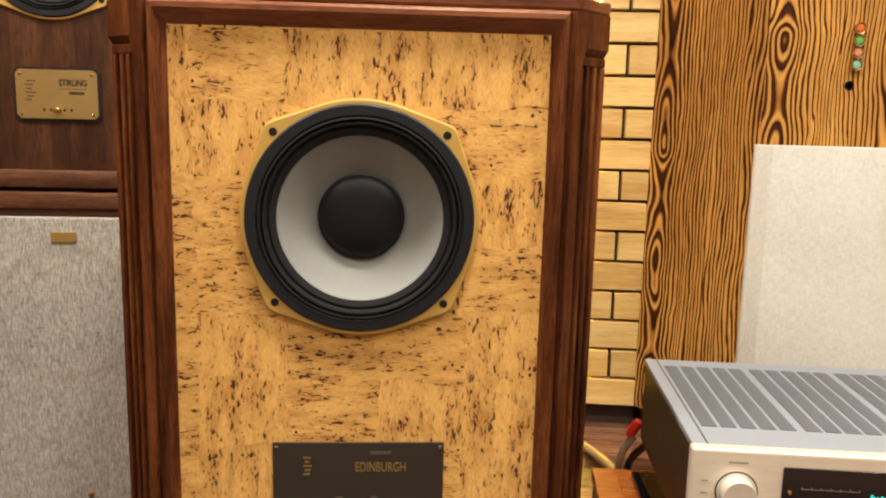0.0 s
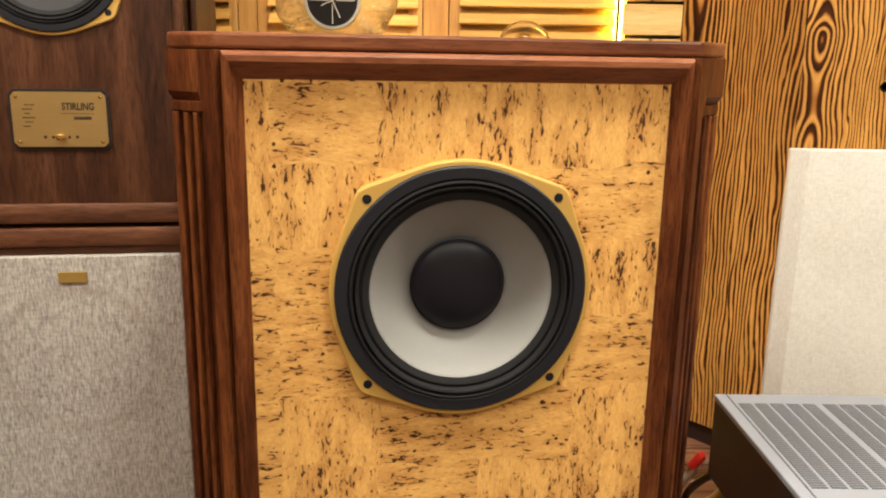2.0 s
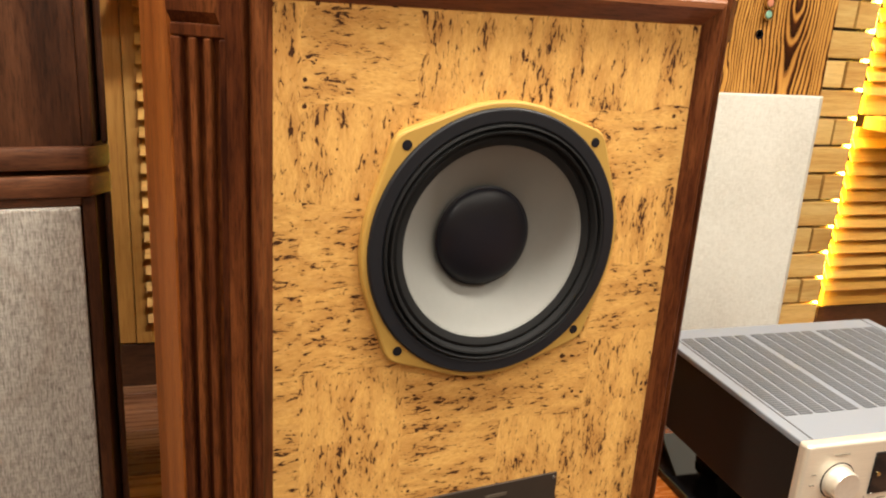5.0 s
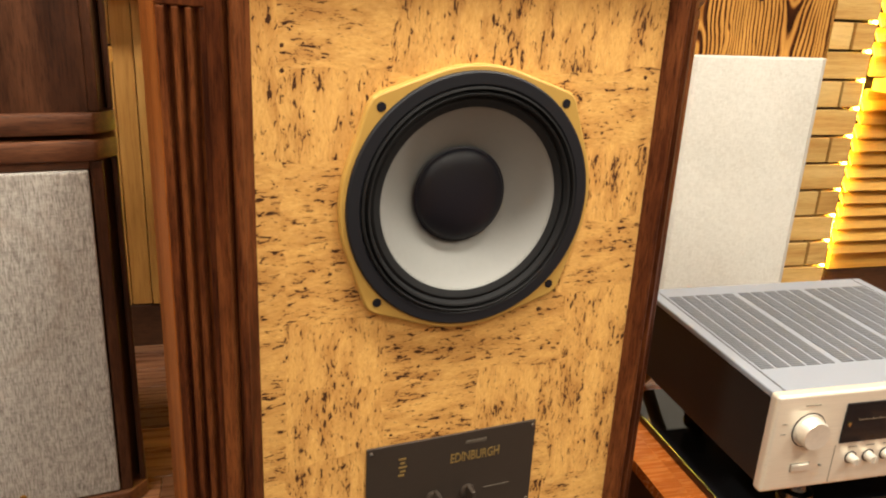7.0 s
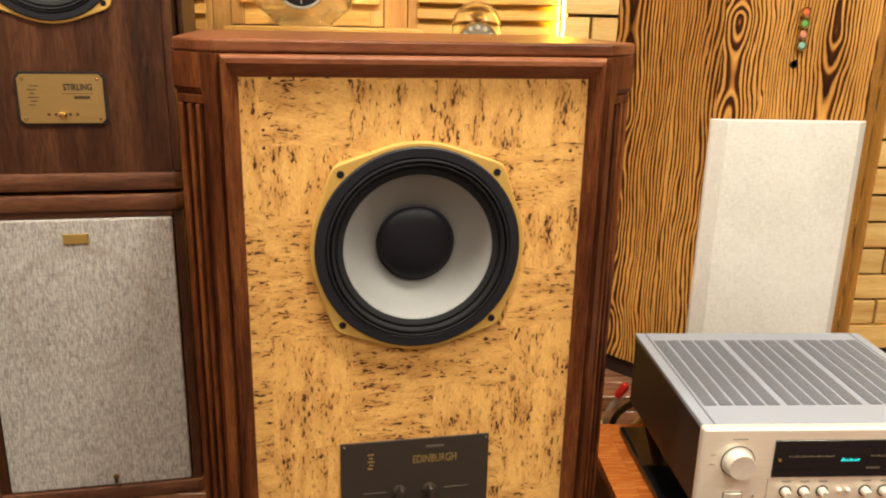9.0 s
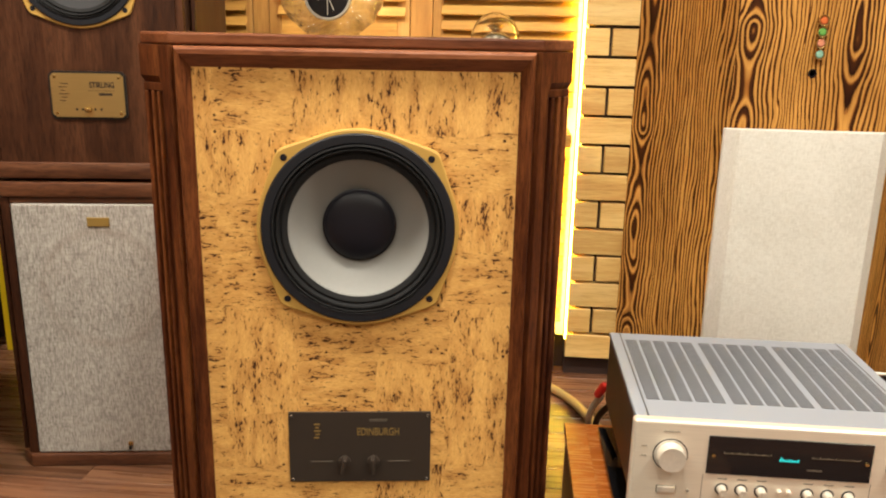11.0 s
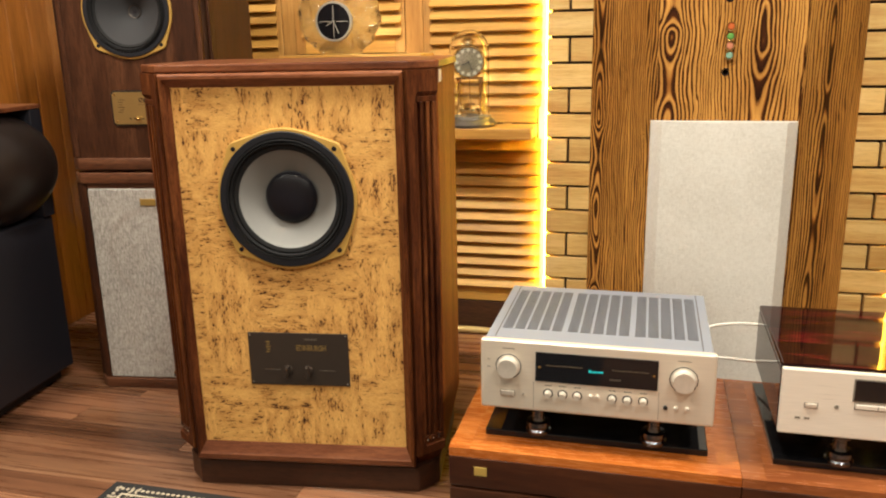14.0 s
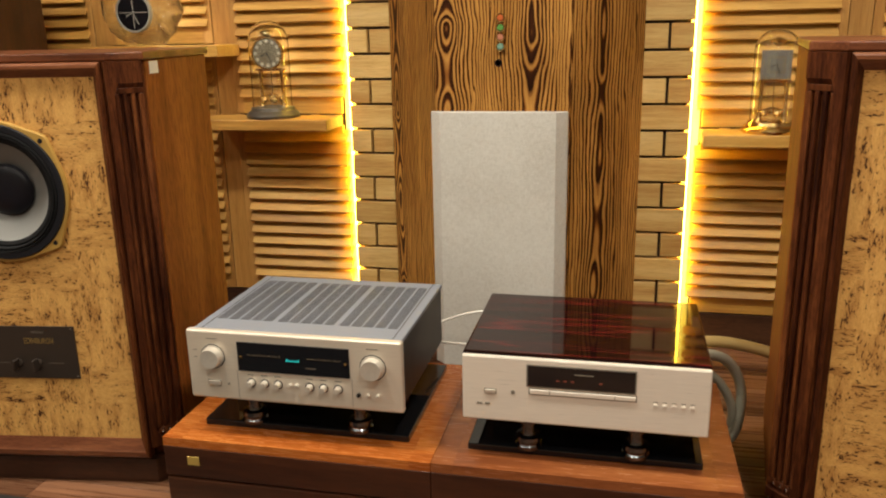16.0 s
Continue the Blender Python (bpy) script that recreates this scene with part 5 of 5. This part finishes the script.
tube([(1.25, 1.34, 0.27), (1.35, 1.46, 0.275), (1.43, 1.5, 0.2), (1.43, 1.47, 0.09), (1.4, 1.42, 0.012), (1.3, 1.5, 0.014)], 0.013, "power_cable", CABLE_GREY, 10, None, "thick grey braided power cable", "cable")
tube([(1.22, 1.34, 0.25), (1.32, 1.46, 0.235), (1.4, 1.48, 0.16), (1.42, 1.46, 0.08), (1.38, 1.45, 0.014)], 0.011, "power_cable", CABLE_GREY, 10, None, "thick grey braided power cable", "cable")
tube([(1.2, 1.34, 0.28), (1.3, 1.48, 0.285), (1.42, 1.52, 0.265), (1.55, 1.5, 0.235), (1.64, 1.42, 0.22)], 0.014, "speaker_cable", CABLE_GOLD, 10, None, "thick gold speaker cable", "cable")


red_plug = thing("cable_plug", "red sleeved cable plug behind the amplifier", "plug", pose(0.253, 1.4, 0.285))
part("sleeve", lathe([(0.006, -0.02), (0.009, -0.016), (0.009, 0.014), (0.006, 0.02)], 16, None, "Z"), plain("red_plastic", (0.5, 0.02, 0.015), 0.35), red_plug, "", True, pose(0, 0, 0, 25, 20, 0))
tube([(0.255, 1.405, 0.27), (0.238, 1.42, 0.235), (0.232, 1.44, 0.2), (0.24, 1.46, 0.12), (0.26, 1.5, 0.02)], 0.007, "speaker_lead", CABLE_GREY, 10, None, "dark grey speaker lead behind the amplifier", "cable")
tube([(0.29, 1.38, 0.28), (0.262, 1.42, 0.23), (0.245, 1.44, 0.2), (0.26, 1.47, 0.12), (0.3, 1.52, 0.02)], 0.007, "speaker_lead", BLACK_SIDE, 10, None, "black speaker lead behind the amplifier", "cable")


# ---- rug ----
rug = thing("rug", "dark patterned rug with a cream leaf border", "rug", pose(-0.65, 0.94, 0, 0, 0, 0))
part("woven_field", box(0.0, 1.1, -1.4, 0.0, 0, 0.008, 0.002), RUG_DARK, rug)


def rug_border():
    """Cream dots and leaf strokes that run round inside the rug's edge."""
    bm = bmesh.new()
    step = 0.0135

    def dab(x, y, a, b, ang):
        c, q = math.cos(ang), math.sin(ang)
        pts = [(x + c * u - q * v, y + q * u + c * v) for u, v in ((-a, 0), (-a * 0.5, -b), (a * 0.5, -b), (a, 0), (a * 0.5, b), (-a * 0.5, b))]
        prism(pts, 0.0078, 0.0095, 0, bm)

    for i in range(80):
        x = 0.024 + i * step
        dab(x, -0.028, 0.0045, 0.004, 0)
        dab(x, -0.064, 0.007, 0.0026, 0.9 if i % 2 else -0.9)
        dab(x, -0.079, 0.007, 0.0026, -0.9 if i % 2 else 0.9)
    for i in range(100):
        y = -0.024 - i * step
        dab(0.028, y, 0.0045, 0.004, 0)
        dab(0.064, y, 0.007, 0.0026, 0.9 if i % 2 else -0.9)
        dab(0.079, y, 0.007, 0.0026, -0.9 if i % 2 else 0.9)
    for off in (0.046, 0.096):
        box(off, 1.08, -off - 0.005, -off, 0.0078, 0.0092, 0, bm)
        box(off, off + 0.005, -1.38, -off - 0.0051, 0.0078, 0.0092, 0, bm)
    tagged(part("woven_border", bm, RUG_LIGHT, rug, "cream woven dots and leaves"), kind="stuff")


rug_border()


# ---- pieces of the setting ----
def western_cladding():
    """Slanting wall of upright boards that comes forward to the west."""
    root = thing("wall_cladding", "slanting wall clad in golden upright larch boards", "wall", pose(-1.56, 2.11, 0, 0, 0, 92), "", "structure")
    part("backing", box(-1.6, 0.0, 0.022, 0.08, 0, 2.3), MORTAR, root)
    me = finish("board", box(-0.0485, 0.0485, 0, 0.02, 0, 2.3, 0.003, None, 1), PLANK_WALL)
    for i in range(16):
        ob = new("board", me)
        ob.parent = root
        ob.matrix_basis = pose(-0.05 - i * 0.1, 0, 0)
    led = thing("led_strip", "glowing warm light strip beside the upright boards", "lamp", pose(-1.55, 2.12, 0), "light strips")
    part("glowing_band", box(0.0, 0.014, 0, 0.006, 0.97, 2.2), LED_SOFT, led)
    part("channel", box(-0.004, 0.018, 0.0065, 0.02, 0.36, 2.2), WHITE_PLASTIC, led)


western_cladding()


def wooden_bricks():
    pitch, joint = 0.0808, 0.0085
    parents = [o for o in bpy.data.objects if o.name.startswith("brick_backing")]
    whole = finish("brick", box(-0.0725, 0.0725, 0, 0.026, 0, pitch - joint, 0.0015, None, 1), BRICK_WOOD)
    half_w = (0.145 - joint) / 4
    part_me = finish("brick", box(-half_w, half_w, 0, 0.026, 0, pitch - joint, 0.0015, None, 1), BRICK_WOOD)
    for root, sign in zip(parents, (-1, 1)):
        cx = COL_X + sign * 0.4695
        for r in range(-10, 14):
            z = 0.87 + r * pitch
            jit = 0.001 * math.sin(r * 7.7)
            if r % 2 == 0:
                ob = new("brick", whole)
                ob.parent = root
                ob.matrix_basis = pose(cx, BRICK_Y + jit, z)
            else:
                for s in (-1, 1):
                    ob = new("brick", part_me)
                    ob.parent = root
                    ob.matrix_basis = pose(cx + s * (half_w + joint / 2), BRICK_Y + jit * s, z)


wooden_bricks()


def floor_planks():
    root = bpy.data.objects["floor"]
    width = 0.09
    rng = random.Random(4)
    cache = {}
    rest = []
    y = Y0
    while y < Y1 - 0.001:
        w = min(width, Y1 - y)
        x = X0
        ln = rng.choice((0.35, 0.6, 0.85, 1.1))
        while x < X1 - 0.001:
            ln = min(ln, X1 - x)
            if y > -0.6:
                key = (round(ln, 3), round(w, 3))
                if key not in cache:
                    cache[key] = finish("plank", box(-ln / 2, ln / 2, 0.0005, w - 0.0005, -0.012, 0.0, 0.0012, None, 1), FLOOR_WOOD)
                ob = new("plank", cache[key])
                ob.parent = root
                ob.matrix_basis = pose(x + ln / 2, y, 0)
            else:
                rest.append((x, x + ln, y, y + w))
            x += ln + 0.0008
            ln = rng.choice((1.2, 0.9, 0.8))
        y += width
    bm = bmesh.new()
    for a, b, c, d in rest:
        box(a, b, c + 0.0005, d - 0.0005, -0.012, 0.0, 0, bm)
    tagged(part("plank_field", bm, FLOOR_WOOD, root), kind="stuff")


floor_planks()
